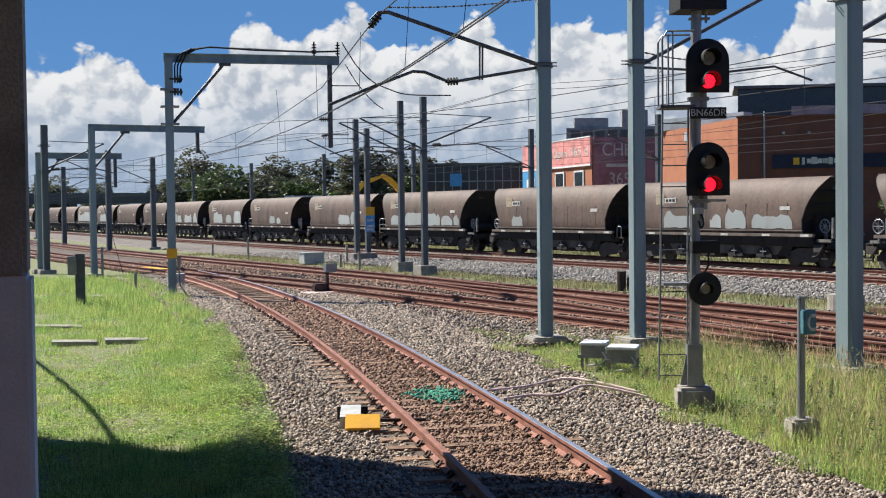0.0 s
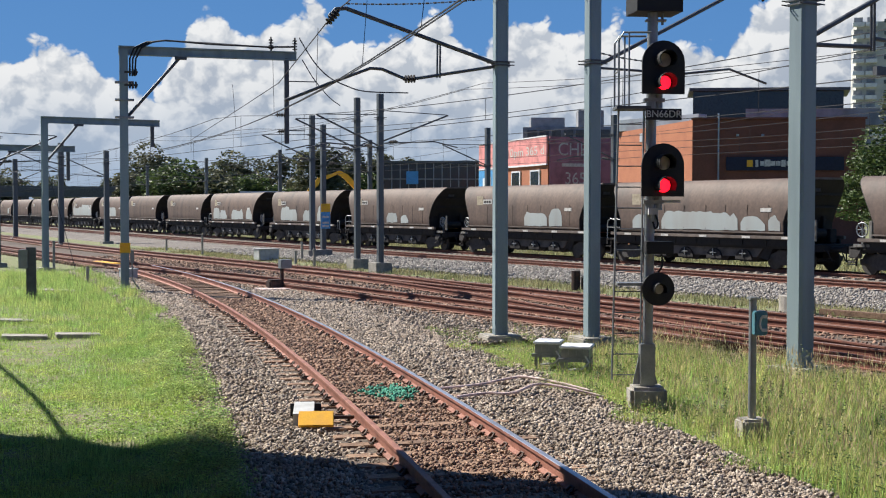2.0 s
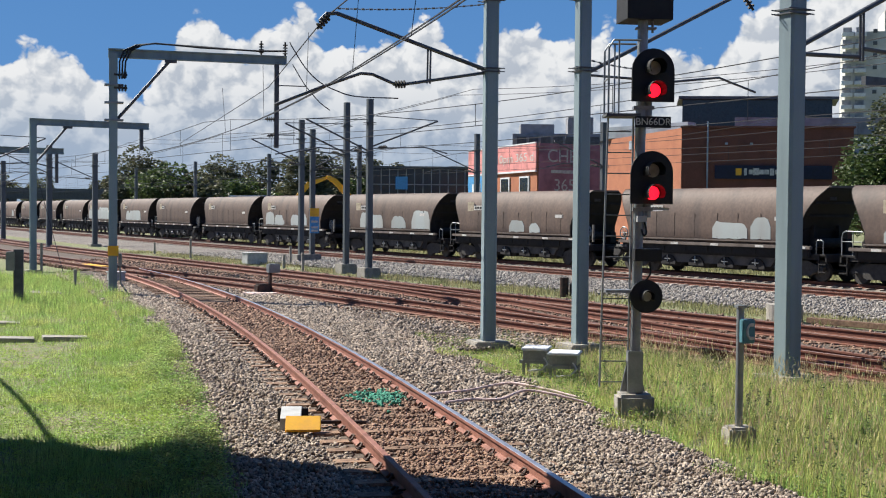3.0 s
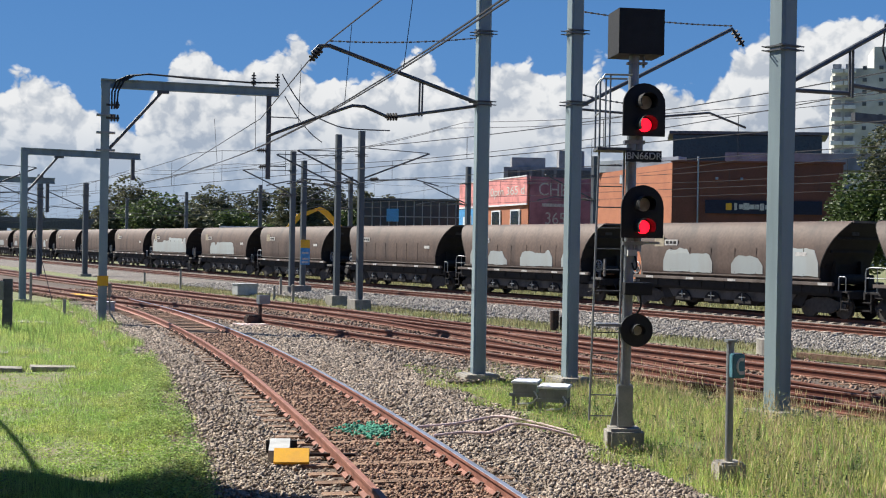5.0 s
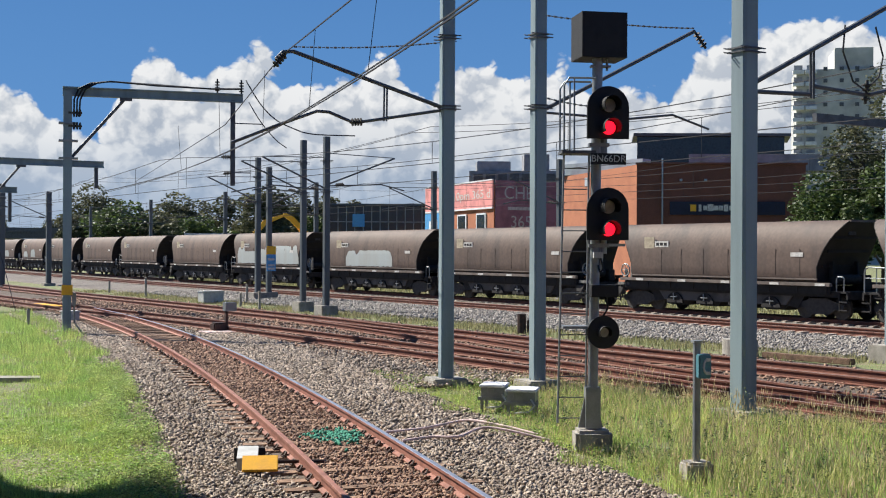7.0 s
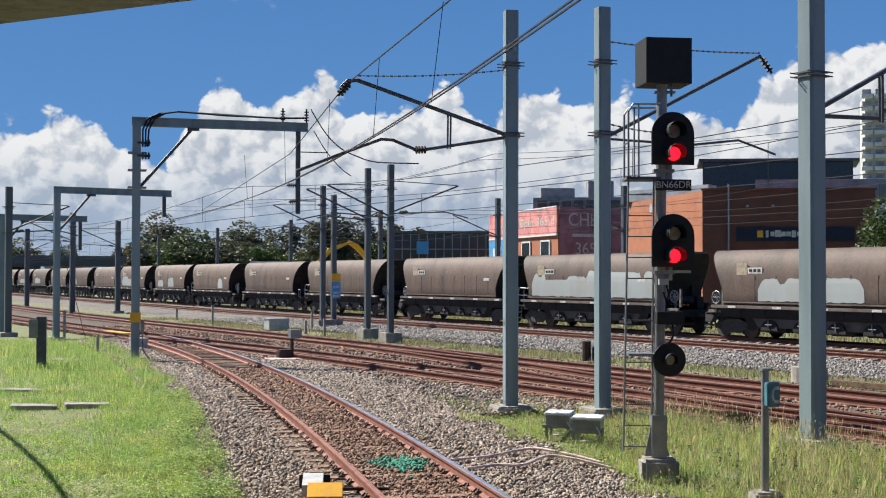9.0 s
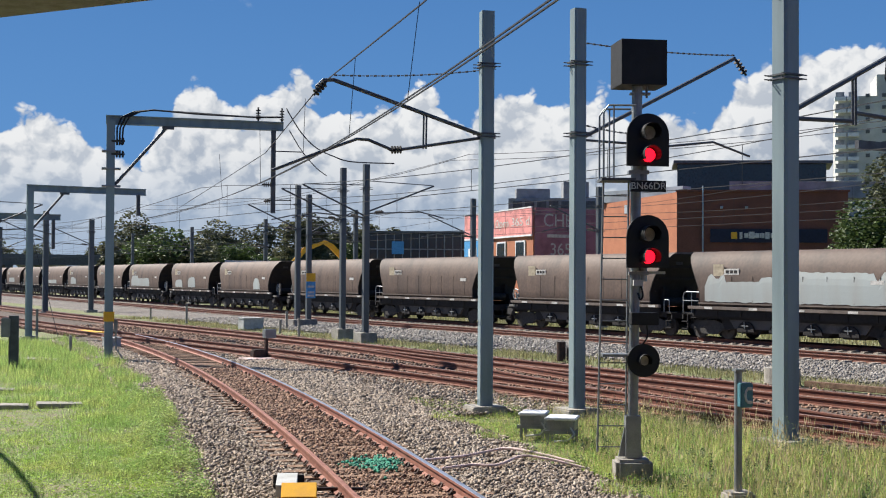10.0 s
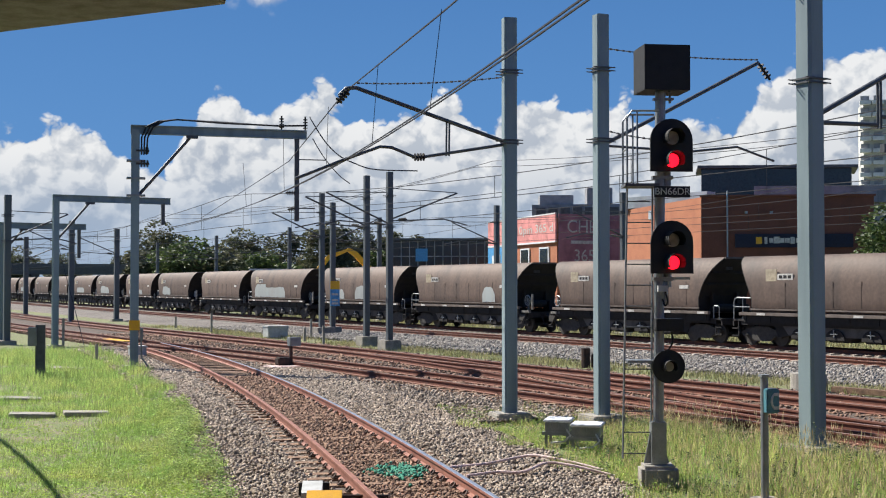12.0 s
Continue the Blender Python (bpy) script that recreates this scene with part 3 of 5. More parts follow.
        box(bm, 0, k * (7.8 if k == brake else 7.2), 0.95, 0.34, 0.3, 0.34, bev=0.05)
        part("coupler", bm, M_UNDER, w)
    # handrail at one end, the brake wheel and its rigging at the other
    r = -brake
    bm = bmesh.new()
    x = -1.35
    if r > 0:
        pipe(bm, [(x, 5.75, 2.12), (x, 6.62, 2.14), (x, 6.78, 2.06), (x, 6.82, 1.9), (x, 6.82, 1.16)], 0.028)
        tube(bm, (x, 5.8, 1.72), (x, 6.82, 1.72), 0.018)
        tube(bm, (x, 6.25, 1.16), (x, 6.25, 2.13), 0.018)
    else:
        pipe(bm, [(x, -6.82, 1.16), (x, -6.82, 1.68), (x, -6.76, 1.74), (x, -6.5, 1.74), (x, -6.45, 1.68), (x, -6.45, 1.16)], 0.024)
    part("handrail", bm, M_GALV, w, "grey tubular handrail")
    yb = brake * 6.5
    bm = bmesh.new()
    ring = [(-1.05, yb + 0.29 * math.cos(a), 1.83 + 0.29 * math.sin(a)) for a in np.linspace(0, 6.2832, 15)]
    pipe(bm, ring, 0.03, 5)
    for a in np.arange(0, 3.1, 0.785):
        tube(bm, (-1.05, yb - 0.28 * math.cos(a), 1.83 - 0.28 * math.sin(a)), (-1.05, yb + 0.28 * math.cos(a), 1.83 + 0.28 * math.sin(a)), 0.016, 5)
    part("brake_wheel", bm, M_GALV, w, "grey spoked hand brake wheel")
    bm = bmesh.new()
    box(bm, -0.98, yb, 1.5, 0.08, 0.14, 0.75)
    box(bm, -1.0, yb - 0.42, 1.75, 0.1, 0.16, 0.9, bev=0.02)
    box(bm, -1.38, yb - 0.3, 1.2, 0.12, 0.8, 0.12)
    part("brake_stand", bm, M_RIG, w, "pale dusty brake stand")
    bm = bmesh.new()
    box(bm, -1.30, yb + 0.1, 0.85, 0.16, 0.6, 0.35, bev=0.03)
    pipe(bm, smooth([(-1.32, yb - 0.2, 1.1), (-1.4, yb - 0.1, 0.8), (-1.36, yb + 0.2, 0.55), (-1.3, yb + 0.5, 0.5)]), 0.03, 5)
    part("brake_rigging", bm, M_DUST, w)
    part("lettering_panel", box(bmesh.new(), -1.462, 4.35, 3.0, 0.03, 0.66, 0.8), M_LABEL, w, "cream panel")
    pl = part("number_plate", box(bmesh.new(), -1.462, 3.52, 3.06, 0.03, 0.9, 0.27), M_MARK, w, "white plate")
    for k in range(3):
        part("plate_bar", box(bmesh.new(), -1.479, 3.78 - 0.26 * k, 3.06, 0.012, 0.19, 0.13), M_UNDER, pl, "unreadable dark lettering")
    part("side_notice", box(bmesh.new(), -1.505, -4.55, 2.62, 0.02, 0.66, 0.17), M_MARK, w, "small white notice")
    for y in (-4.7, -3.4, -2.0, -0.7, 0.8, 2.2, 3.5):
        part("seam", box(bmesh.new(), -1.502, y, 2.3, 0.008, 0.03, 1.1), M_SEAM, w, "vertical weld seam")
    return w


# right end roof corner of wagon k stands at 40.41 + 15.30 k at the start; the train comes nearer at 16.16 m/s
# they run in pairs: brake ends face each other across the wide gap, handrail ends across the narrow one
PITCH_W, SPEED = 15.298, 16.157
FIRST, LAST = -2, 31
base_even, base_odd = make_wagon(-1), make_wagon(1)
WAGONS = []
for k in range(FIRST, LAST):
    base = base_even if k % 2 == 0 else base_odd
    w = base if k < FIRST + 2 else copy_thing(base, Matrix())
    WAGONS.append((k, w))
# per wagon: where each pale patch starts, its length and height
PATCHES = {0: [(4.0, 2.6, 0.9), (0.5, 0.8, 0.8), (-0.6, 1.4, 1.0), (-2.4, 2.6, 0.75)], 1: [(4.0, 1.2, 0.8)], 2: [(4.6, 2.0, 0.8), (2.4, 5.2, 0.95), (-3.0, 1.5, 0.7), (-4.7, 0.7, 0.9)],
           3: [(-0.4, 2.2, 1.0), (-2.8, 1.2, 1.05)], 4: [(0.2, 1.5, 0.7), (-1.8, 1.0, 0.6)], 5: [(4.0, 3.3, 1.15), (-0.5, 1.9, 0.9), (-3.2, 2.3, 1.2)],
           6: [(5.0, 1.8, 1.12), (3.1, 1.9, 0.8), (-0.1, 3.0, 0.95), (-3.9, 1.5, 0.92)], 7: [], 8: [], 9: [(3.3, 6.0, 1.15)], 10: [(5.2, 10.9, 1.42)],
           11: [], 12: [], 13: [], 14: [(-2.3, 1.4, 0.95)], 15: [(4.5, 2.2, 0.85), (0.5, 2.2, 1.0)], 16: [(4.8, 7.0, 1.15)], 17: [], 18: [(4.0, 3.0, 0.9)]}
for k, w in WAGONS:
    rng = random.Random(70 + k)
    if k in PATCHES:
        spec = PATCHES[k]
    else:
        spec = [(rng.uniform(3, 5), rng.uniform(1.5, 6), rng.uniform(0.6, 1.2))] if rng.random() < 0.65 else []
    for y0, length, height in spec:
        part("paint_patch", wagon_patch(rng, y0, length, 1.68, height), M_PATCH, w, "pale grey paint over scrawls")


def wagon_rows(k):
    rows = []
    for t in np.arange(0, 12.01, 0.5):
        s = 40.41 + PITCH_W * k - SPEED * float(t) + (6.58 if k % 2 == 0 else 5.90)
        rows.append((float(t), place(s, 41.75)))
    return rows


# ---- masts ----
def mast(name, label, x, y, h, width, material=M_MAST, spin=30.0, taper=1.0, plinth=0.5):
    m = thing(name, label, "mast", pose(x, y, -0.2, 0, 0, spin), group="overhead line masts")
    bm = bmesh.new()
    c = width * 0.13
    a = width / 2
    prism(bm, [(-a + c, -a), (a - c, -a), (a, -a + c), (a, a - c), (a - c, a), (-a + c, a), (-a, a - c), (-a, -a + c)], 0.0, h + 0.2, "z")
    part("shaft", bm, material, m)
    bm = bmesh.new()
    box(bm, 0, 0, 0.08 if plinth > 0.5 else 0.0, width + plinth, width + plinth, 0.24 if plinth <= 0.5 else 0.62, bev=0.03)
    part("footing", bm, M_CONC, m, "weathered concrete footing")
    for z in (h * 0.70, h * 0.88):
        bm = bmesh.new()
        for dz in (0, 0.07):
            box(bm, 0, 0, z + dz, width + 0.06, width + 0.06, 0.03)
            for q in (-1, 1):
                tube(bm, (-a - 0.12, q * (a + 0.02), z + dz), (a + 0.12, q * (a + 0.02), z + dz), 0.012, 6)
        part("clamp", bm, M_ARM, m, "bolted steel clamp")
    return m


mast_a = mast("catenary_mast", "tall grey-green box-section steel mast on a low footing", 1.46, 27.89, 8.58, 0.29, spin=14.0)
mast_b = mast("catenary_mast", "tall grey-green box-section steel mast beside the relay boxes", 3.42, 27.44, 8.56, 0.29, spin=22.0)
mast_c = mast("catenary_mast", "thick grey-green box-section steel mast in tall grass", 6.44, 22.24, 9.2, 0.37)
for x, y, h, wd in ((-7.25, 76.0, 8.2, 0.3), (-6.68, 77.0, 7.7, 0.3), (-3.76, 62.6, 8.1, 0.27), (-2.45, 58.28, 7.9, 0.27)):
    mast("catenary_mast", "grey steel mast on a concrete block between the lines", x, y, h, wd, M_FARMAST, plinth=0.55)
mast("catenary_mast", "grey steel mast on a concrete block beside the goods lines", 13.97, 34.0, 8.3, 0.34, M_MAST, plinth=0.6)
for x, y, h, wd in ((-21.9, 63.9, 7.24, 0.33), (-27.1, 105.6, 7.4, 0.4), (-28.9, 98.9, 7.7, 0.4), (-38.9, 118.6, 7.2, 0.4), (-46.0, 132.0, 5.6, 0.4)):
    mast("catenary_mast", "grey steel mast beside the lines in the distance", x, y, h, wd, M_FARMAST)
for s, o, h in ((60, 47, 8.2), (74, 47, 8.2), (92, 47, 8.2), (112, 47, 8.2), (135, 47, 8.2), (160, 47, 8.2), (165, 28, 7.8), (200, 28, 7.8), (240, 28, 7.8)):
    p = lay(s, o)
    mast("catenary_mast", "grey steel mast beyond the goods train", p.x, p.y, h, 0.33, M_FARMAST)


# ---- overhead line structures near the camera ----
def rods(name, pieces, r, material, owner, label="", n=8):
    bm = bmesh.new()
    for pts in pieces:
        pipe(bm, [owner.matrix_basis.inverted() @ Vector(p) for p in pts], r, n)
    return part(name, bm, material, owner, label)


def insulator(owner, a, b):
    """A ribbed insulator from a to b."""
    inv = owner.matrix_basis.inverted()
    a, b = inv @ Vector(a), inv @ Vector(b)
    bm = tube(bmesh.new(), a, b, 0.03, 8)
    for k in (0.2, 0.4, 0.6, 0.8):
        c, w = a.lerp(b, k), (b - a).normalized() * 0.012
        tube(bm, c - w, c + w, 0.085, 12)
    return part("insulator", bm, M_DUST, owner, "brown ribbed insulator")


def chain(owner, a, b, sag=0.06):
    inv = owner.matrix_basis.inverted()
    a, b = inv @ Vector(a), inv @ Vector(b)
    bm = bmesh.new()
    n = int((b - a).length / 0.085)
    for i in range(n):
        k0, k1 = i / n, (i + 0.8) / n
        p, q = a.lerp(b, k0), a.lerp(b, k1)
        p.z -= sag * 4 * k0 * (1 - k0)
        q.z -= sag * 4 * k1 * (1 - k1)
        tube(bm, p, q, 0.022 if i % 2 else 0.012, 5)
    return part("chain", bm, M_ARM, owner, "thin steel chain")


rods("cantilever_arm", [[(1.32, 27.85, 5.86), (-1.85, 26.95, 6.90), (-2.05, 26.9, 6.88), (-2.2, 26.86, 6.72)]], 0.045, M_ARM, mast_a)
rods("hanger", [[(0.14, 27.52, 6.28), (0.13, 27.52, 5.5)], [(0.08, 27.5, 6.26), (0.07, 27.5, 5.5)]], 0.022, M_ARM, mast_a)
rods("registration_arm", [[(1.3, 27.85, 5.78), (-0.4, 27.37, 5.47)], [(-0.62, 27.31, 5.46), (-1.1, 27.17, 5.65), (-1.35, 27.1, 5.66), (-2.2, 26.86, 5.32), (-3.1, 26.6, 4.93)]], 0.035, M_ARM, mast_a)
insulator(mast_a, (-0.36, 27.38, 5.47), (-0.66, 27.3, 5.45))
insulator(mast_a, (-2.0, 26.92, 6.85), (-2.25, 26.8, 6.55))
chain(mast_a, (1.3, 27.85, 7.27), (-1.85, 26.95, 7.0))
rods("cantilever_arm", [[(3.55, 27.5, 5.78), (7.40, 29.72, 7.92)]], 0.045, M_ARM, mast_b)
rods("registration_arm", [[(3.55, 27.5, 5.72), (5.6, 28.68, 5.72), (6.81, 29.37, 5.90), (7.81, 29.95, 5.63)]], 0.028, M_ARM, mast_b)
chain(mast_b, (3.55, 27.5, 7.84), (7.4, 29.72, 7.99))
chain(mast_b, (3.55, 27.5, 6.05), (5.4, 28.5, 5.95))
insulator(mast_b, (7.4, 29.72, 7.92), (7.72, 29.9, 7.55))
rods("cantilever_arm", [[(6.6, 22.35, 5.70), (10.31, 24.48, 7.75), (12.3, 25.63, 8.85)]], 0.05, M_ARM, mast_c)
rods("registration_arm", [[(6.6, 22.35, 5.57), (7.9, 23.09, 5.62)], [(8.0, 23.15, 5.78), (9.3, 23.9, 5.72), (10.6, 24.65, 6.05)]], 0.04, M_ARM, mast_c)
rods("hanger", [[(7.93, 23.11, 6.45), (7.93, 23.11, 5.55)], [(8.0, 23.15, 6.48), (8.0, 23.15, 5.55)]], 0.025, M_ARM, mast_c)
rods("jumper_cable", [[(8.75, 23.58, 7.0), (8.7, 23.56, 6.5), (8.95, 23.7, 5.95), (9.25, 23.87, 5.8), (9.6, 24.08, 6.1), (9.7, 24.13, 6.5), (9.5, 24.0, 7.05)]], 0.018, M_WIRE, mast_c)
insulator(mast_c, (9.25, 23.87, 5.55), (9.3, 23.9, 6.0))


def gantry(label, foot, tip, drop_to, h, width, brace, cables):
    """A mast with one long beam and a drop tube at its end."""
    f, t = Vector(foot), Vector(tip)
    ang = math.degrees(math.atan2(t.y - f.y, t.x - f.x))
    length = (t - f).length
    g = thing("gantry_mast", label, "mast", pose(f.x, f.y, -0.2, 0, 0, ang), group="gantry masts")
    bm = bmesh.new()
    a, e = width / 2, 0.03
    prism(bm, [(-a, -a), (a, -a), (a, -a + e), (e / 2, -a + e), (e / 2, a - e), (a, a - e), (a, a), (-a, a), (-a, a - e), (-e / 2, a - e), (-e / 2, -a + e), (-a, -a + e)], 0.0, h + 0.2, "z")
    part("shaft", bm, M_MAST, g)
    bm = bmesh.new()
    prism(bm, [(-0.11, h + 0.035), (0.11, h + 0.035), (0.11, h + 0.08), (0.05, h + 0.08), (0.05, h + 0.30), (0.11, h + 0.30), (0.11, h + 0.345), (-0.11, h + 0.345), (-0.11, h + 0.30), (-0.05, h + 0.30), (-0.05, h + 0.08), (-0.11, h + 0.08)], -width * 0.6, length, "x")
    part("beam", bm, M_MAST, g)
    bm = box(bmesh.new(), length - 0.35, 0, (h + drop_to + 0.2) / 2, 0.16, 0.16, h - drop_to, bev=0.015)
    part("drop_tube", bm, M_ARM, g)
    bm = bmesh.new()
    tube(bm, (0.1, 0, h - brace), (brace * 0.92, 0, h + 0.05), 0.055, 8)
    box(bm, brace * 0.92, 0, h + 0.0, 0.4, 0.2, 0.12)
    part("brace", bm, M_ARM, g)
    part("footing", box(bmesh.new(), 0, 0, 0.02, 0.75, 0.75, 0.24, bev=0.03), M_CONC, g)
    if cables:
        for k in range(3):
            bm = bmesh.new()
            y = -0.16 - 0.03 * k
            pts = [(0.2 + 0.08 * k, y, h - 0.7), (0.2 + 0.1 * k, y, h - 0.1), (0.35 + 0.12 * k, y, h + 0.28), (0.75 + 0.1 * k, y, h + 0.48), (1.4, y, h + 0.56), (length * 0.5, y, h + 0.52 - 0.02 * k), (length * 0.82, y, h + 0.46), (length - 0.1, y, h + 0.5)]
            pipe(bm, pts, 0.03, 6)
            part("feeder_cable", bm, M_BLACK, g, "black feeder cable")
        for z in (h - 0.55, h - 1.0):
            bm = bmesh.new()
            for q in (0.2, 0.3, 0.4):
                box(bm, q, -0.16, z, 0.07, 0.12, 0.24, bev=0.015)
            box(bm, 0.24, -0.12, z, 0.45, 0.05, 0.07)
            part("cable_clamp", bm, M_DUST, g)
        for z in (h - 0.9, h - 1.5, h - 2.1):
            bm = box(bmesh.new(), 0.02, 0, z, width + 0.35, width + 0.1, 0.06)
            part("clamp", bm, M_GALV, g)
        for x in (length - 0.9, length - 0.05):
            bm = tube(bmesh.new(), (x, 0, h + 0.34), (x, 0, h + 0.85), 0.03, 8)
            for k in range(4):
                tube(bm, (x, 0, h + 0.42 + 0.1 * k), (x, 0, h + 0.45 + 0.1 * k), 0.085, 10)
            part("insulator", bm, M_DUST, g)
        part("tag", box(bmesh.new(), 0, -width / 2 - 0.03, 1.52, 0.36, 0.02, 0.34), M_YELLOW, g, "yellow number tag")
        bm = bmesh.new()
        box(bm, 0.24, 0.05, 1.2, 0.12, 0.22, 0.45, bev=0.02)
        pipe(bm, [(0.24, 0.05, 1.0), (0.26, 0.05, 0.4), (0.5, 0.1, 0.05)], 0.03)
        part("switch_box", bm, M_GALV, g)
    return g


gantry_a = gantry("grey steel gantry mast with a long beam and black feeder cables", (-10.65, 43.91, 0), (-4.9, 45.53, 0), 5.08, 8.1, 0.28, 2.1, True)
insulator(gantry_a, (-5.25, 45.43, 6.0), (-5.62, 45.33, 6.0))
insulator(gantry_a, (-5.25, 45.43, 5.45), (-5.55, 45.35, 5.4))
for a, b in (((-5.2, 45.45, 6.0), (-5.3, 45.42, 6.0)), ((-5.2, 45.45, 5.45), (-4.6, 45.6, 5.45)), ((-5.2, 45.45, 7.2), (-4.2, 45.7, 7.2))):
    rods("bracket", [[a, b]], 0.02, M_ARM, gantry_a)
gantry_b = gantry("grey steel gantry mast with a short beam", (-17.9, 58.73, 0), (-13.2, 61.4, 0), 5.7, 6.75, 0.27, 1.7, False)
gantry_c = gantry("grey steel gantry mast in the distance", (-22.4, 64.4, 0), (-18.7, 66.5, 0), 4.2, 5.75, 0.25, 1.2, False)


def far_arms(x, y, z, reach, way):
    """A small cantilever on a distant mast."""
    f = thing("cantilever", "dark steel cantilever bracket clamped to a distant mast", "bracket", pose(x, y, z), group="cantilevers")
    e = N2 * (reach * way)
    rods("stay_tube", [[(x, y, z - 1.1), (x + e.x, y + e.y, z + 0.25)]], 0.04, M_ARM, f)
    rods("top_tube", [[(x, y, z + 0.35), (x + e.x * 0.98, y + e.y * 0.98, z + 0.27)]], 0.02, M_ARM, f)
    rods("steady_arm", [[(x, y, z - 1.15), (x + e.x * 0.8, y + e.y * 0.8, z - 1.0), (x + e.x * 1.15, y + e.y * 1.15, z - 1.25)]], 0.03, M_ARM, f)
    insulator(f, (x + e.x * 0.12, y + e.y * 0.12, z - 1.1), (x + e.x * 0.25, y + e.y * 0.25, z - 1.05))


for x, y, z, reach, way in ((-7.25, 76.0, 6.7, 3.2, -1), (-6.68, 77.0, 6.5, 3.0, 1), (-3.76, 62.6, 6.7, 3.3, -1), (-2.45, 58.28, 6.6, 3.2, -1), (-2.45, 58.28, 6.8, 3.6, 1),
                            (13.97, 34.0, 6.9, 3.4, 1), (-27.1, 105.6, 6.4, 3.2, -1), (-28.9, 98.9, 6.6, 3.2, -1), (-38.9, 118.6, 6.2, 3.2, 1), (-21.9, 63.9, 6.1, 3.0, 1)):
    far_arms(x, y, z, reach, way)
for s in (60, 74, 92, 112, 135, 160):
    p = lay(s, 47)
    far_arms(p.x, p.y, 6.7, 3.6, -1)
bm = bmesh.new()
box(bm, 0, 0, 0, 4.9, 0.14, 0.22, pose(13.35, 33.64, 6.2, 0, 0, 30))
tagged(part("cross_beam", bm, M_ARM), "grey steel cross beam bolted to a mast", "beam")


# ---- wires ----
def wire(name, label, pts, r=0.011):
    bm = bmesh.new()
    pipe(bm, pts, r, 4)
    return tagged(part(name, bm, M_WIRE), label, "wire", "overhead wires")


def catenary(o, z_low, z_high, s0, s1, span=42.0, sag=0.75, shift=0.0, r=0.013):
    run = thing("catenary_wires", "thin dark contact and messenger wires with droppers", "wire", group="overhead wires")
    low, high, drops = [], [], []
    for s in np.arange(s0, s1, 3.0):
        k = ((s - shift) % span) / span
        zig = 0.2 if int((s - shift) // span) % 2 else -0.2
        z = z_high - sag * 4 * k * (1 - k)
        low.append(lay(s, o + zig * (2 * k - 1), z_low))
        high.append(lay(s, o + zig * (2 * k - 1), z))
        if int(s / 3) % 2 == 0:
            drops.append((low[-1], high[-1]))
    part("contact_wire", pipe(bmesh.new(), low, r, 4), M_WIRE, run)
    part("messenger_wire", pipe(bmesh.new(), high, r, 4), M_WIRE, run)
    for a, b in drops[:60]:
        part("dropper", tube(bmesh.new(), a, b, 0.008, 4), M_WIRE, run)


catenary(19.0, 5.15, 6.5, -12, 250, shift=8)
catenary(23.3, 5.15, 6.6, -12, 250, shift=17)
catenary(36.6, 5.3, 6.7, 5, 300, shift=22)
catenary(41.8, 5.3, 6.7, 5, 300, shift=22)
for o, z, s1 in ((27.5, 7.6, 200), (28.4, 7.9, 200), (47.0, 7.6, 260)):
    wire("feeder_wire", "thin dark feeder wire between the mast tops", [lay(s, o, z - 0.8 * 4 * ((s % 45) / 45) * (1 - (s % 45) / 45)) for s in np.arange(0, s1, 3.0)], 0.012)
for dx, dz in ((0.0, 0.0), (0.14, 0.05)):
    wire("contact_wire", "thin dark contact wire above the siding", [spur(y) + Vector((0.22 + 0.013 * y + dx, 0, 5.35 + dz)) for y in np.arange(2, 60, 3.0)], 0.013)
wire("messenger_wire", "thin dark messenger wire over the siding", [(2.9, 8.0, 6.95), (0.01, 19.4, 6.9), (-2.15, 27.6, 6.9), (-5.1, 42, 6.8), (-9.15, 57.5, 6.9), (-14.5, 76, 6.7)], 0.014)
wire("jumper_cable", "drooping black jumper cable at the gantry's end", smooth([(-4.75, 45.2, 8.7), (-4.64, 45, 8.5), (-4.19, 45, 7.8), (-3.69, 45, 7.3), (-3.09, 45, 7.0), (-2.39, 45, 6.8), (-0.9, 45, 6.75)]), 0.022)
wire("jumper_cable", "drooping black jumper cable at the gantry's end", smooth([(-4.63, 45, 7.9), (-4.2, 45, 7.2), (-3.69, 45, 6.6), (-3.3, 45, 6.3)]), 0.022)
for y in (19.0, 24.0, 29.5, 36, 43):
    p = spur(y)
    wire("dropper", "thin dropper wire above the siding", [p + Vector((0.3 + 0.012 * y, 0, 5.36)), p + Vector((0.7, 0, 6.85))], 0.008)
wire("guy_wire", "pale guy wire from a mast to the ground", [lay(64, 14.6, 6.0), lay(60.5, 15.4, -0.2)], 0.018)


# ---- signal ----
def arch_plate(w, h, d):
    pts = [(-w / 2, 0), (w / 2, 0)] + [(w / 2 * math.cos(a), h - w / 2 + w / 2 * math.sin(a)) for a in np.linspace(0, math.pi, 13)]
    return prism(bmesh.new(), pts, -d / 2, d / 2, "y")


def hood(r, length):
    """A visor open at the bottom."""
    bm = bmesh.new()
    n = 14
    for k in range(n):
        a, b = math.radians(-35 + 250 * k / n), math.radians(-35 + 250 * (k + 1) / n)
        q = []
        for rr in (r, r + 0.008):
            q.append([(rr * math.cos(a), 0, rr * math.sin(a)), (rr * math.cos(b), 0, rr * math.sin(b)), (rr * math.cos(b), -length, rr * math.sin(b)), (rr * math.cos(a), -length, rr * math.sin(a))])
        lo, hi = [[bm.verts.new(v) for v in s] for s in q]
        bm.faces.new(lo)
        bm.faces.new(hi[::-1])
        bm.faces.new((lo[3], lo[2], hi[2], hi[3]))
    bmesh.ops.remove_doubles(bm, verts=bm.verts, dist=0.0005)
    return bm


def disc(r, d, n=24):
    return tube(bmesh.new(), (0, d / 2, 0), (0, -d / 2, 0), r, n)


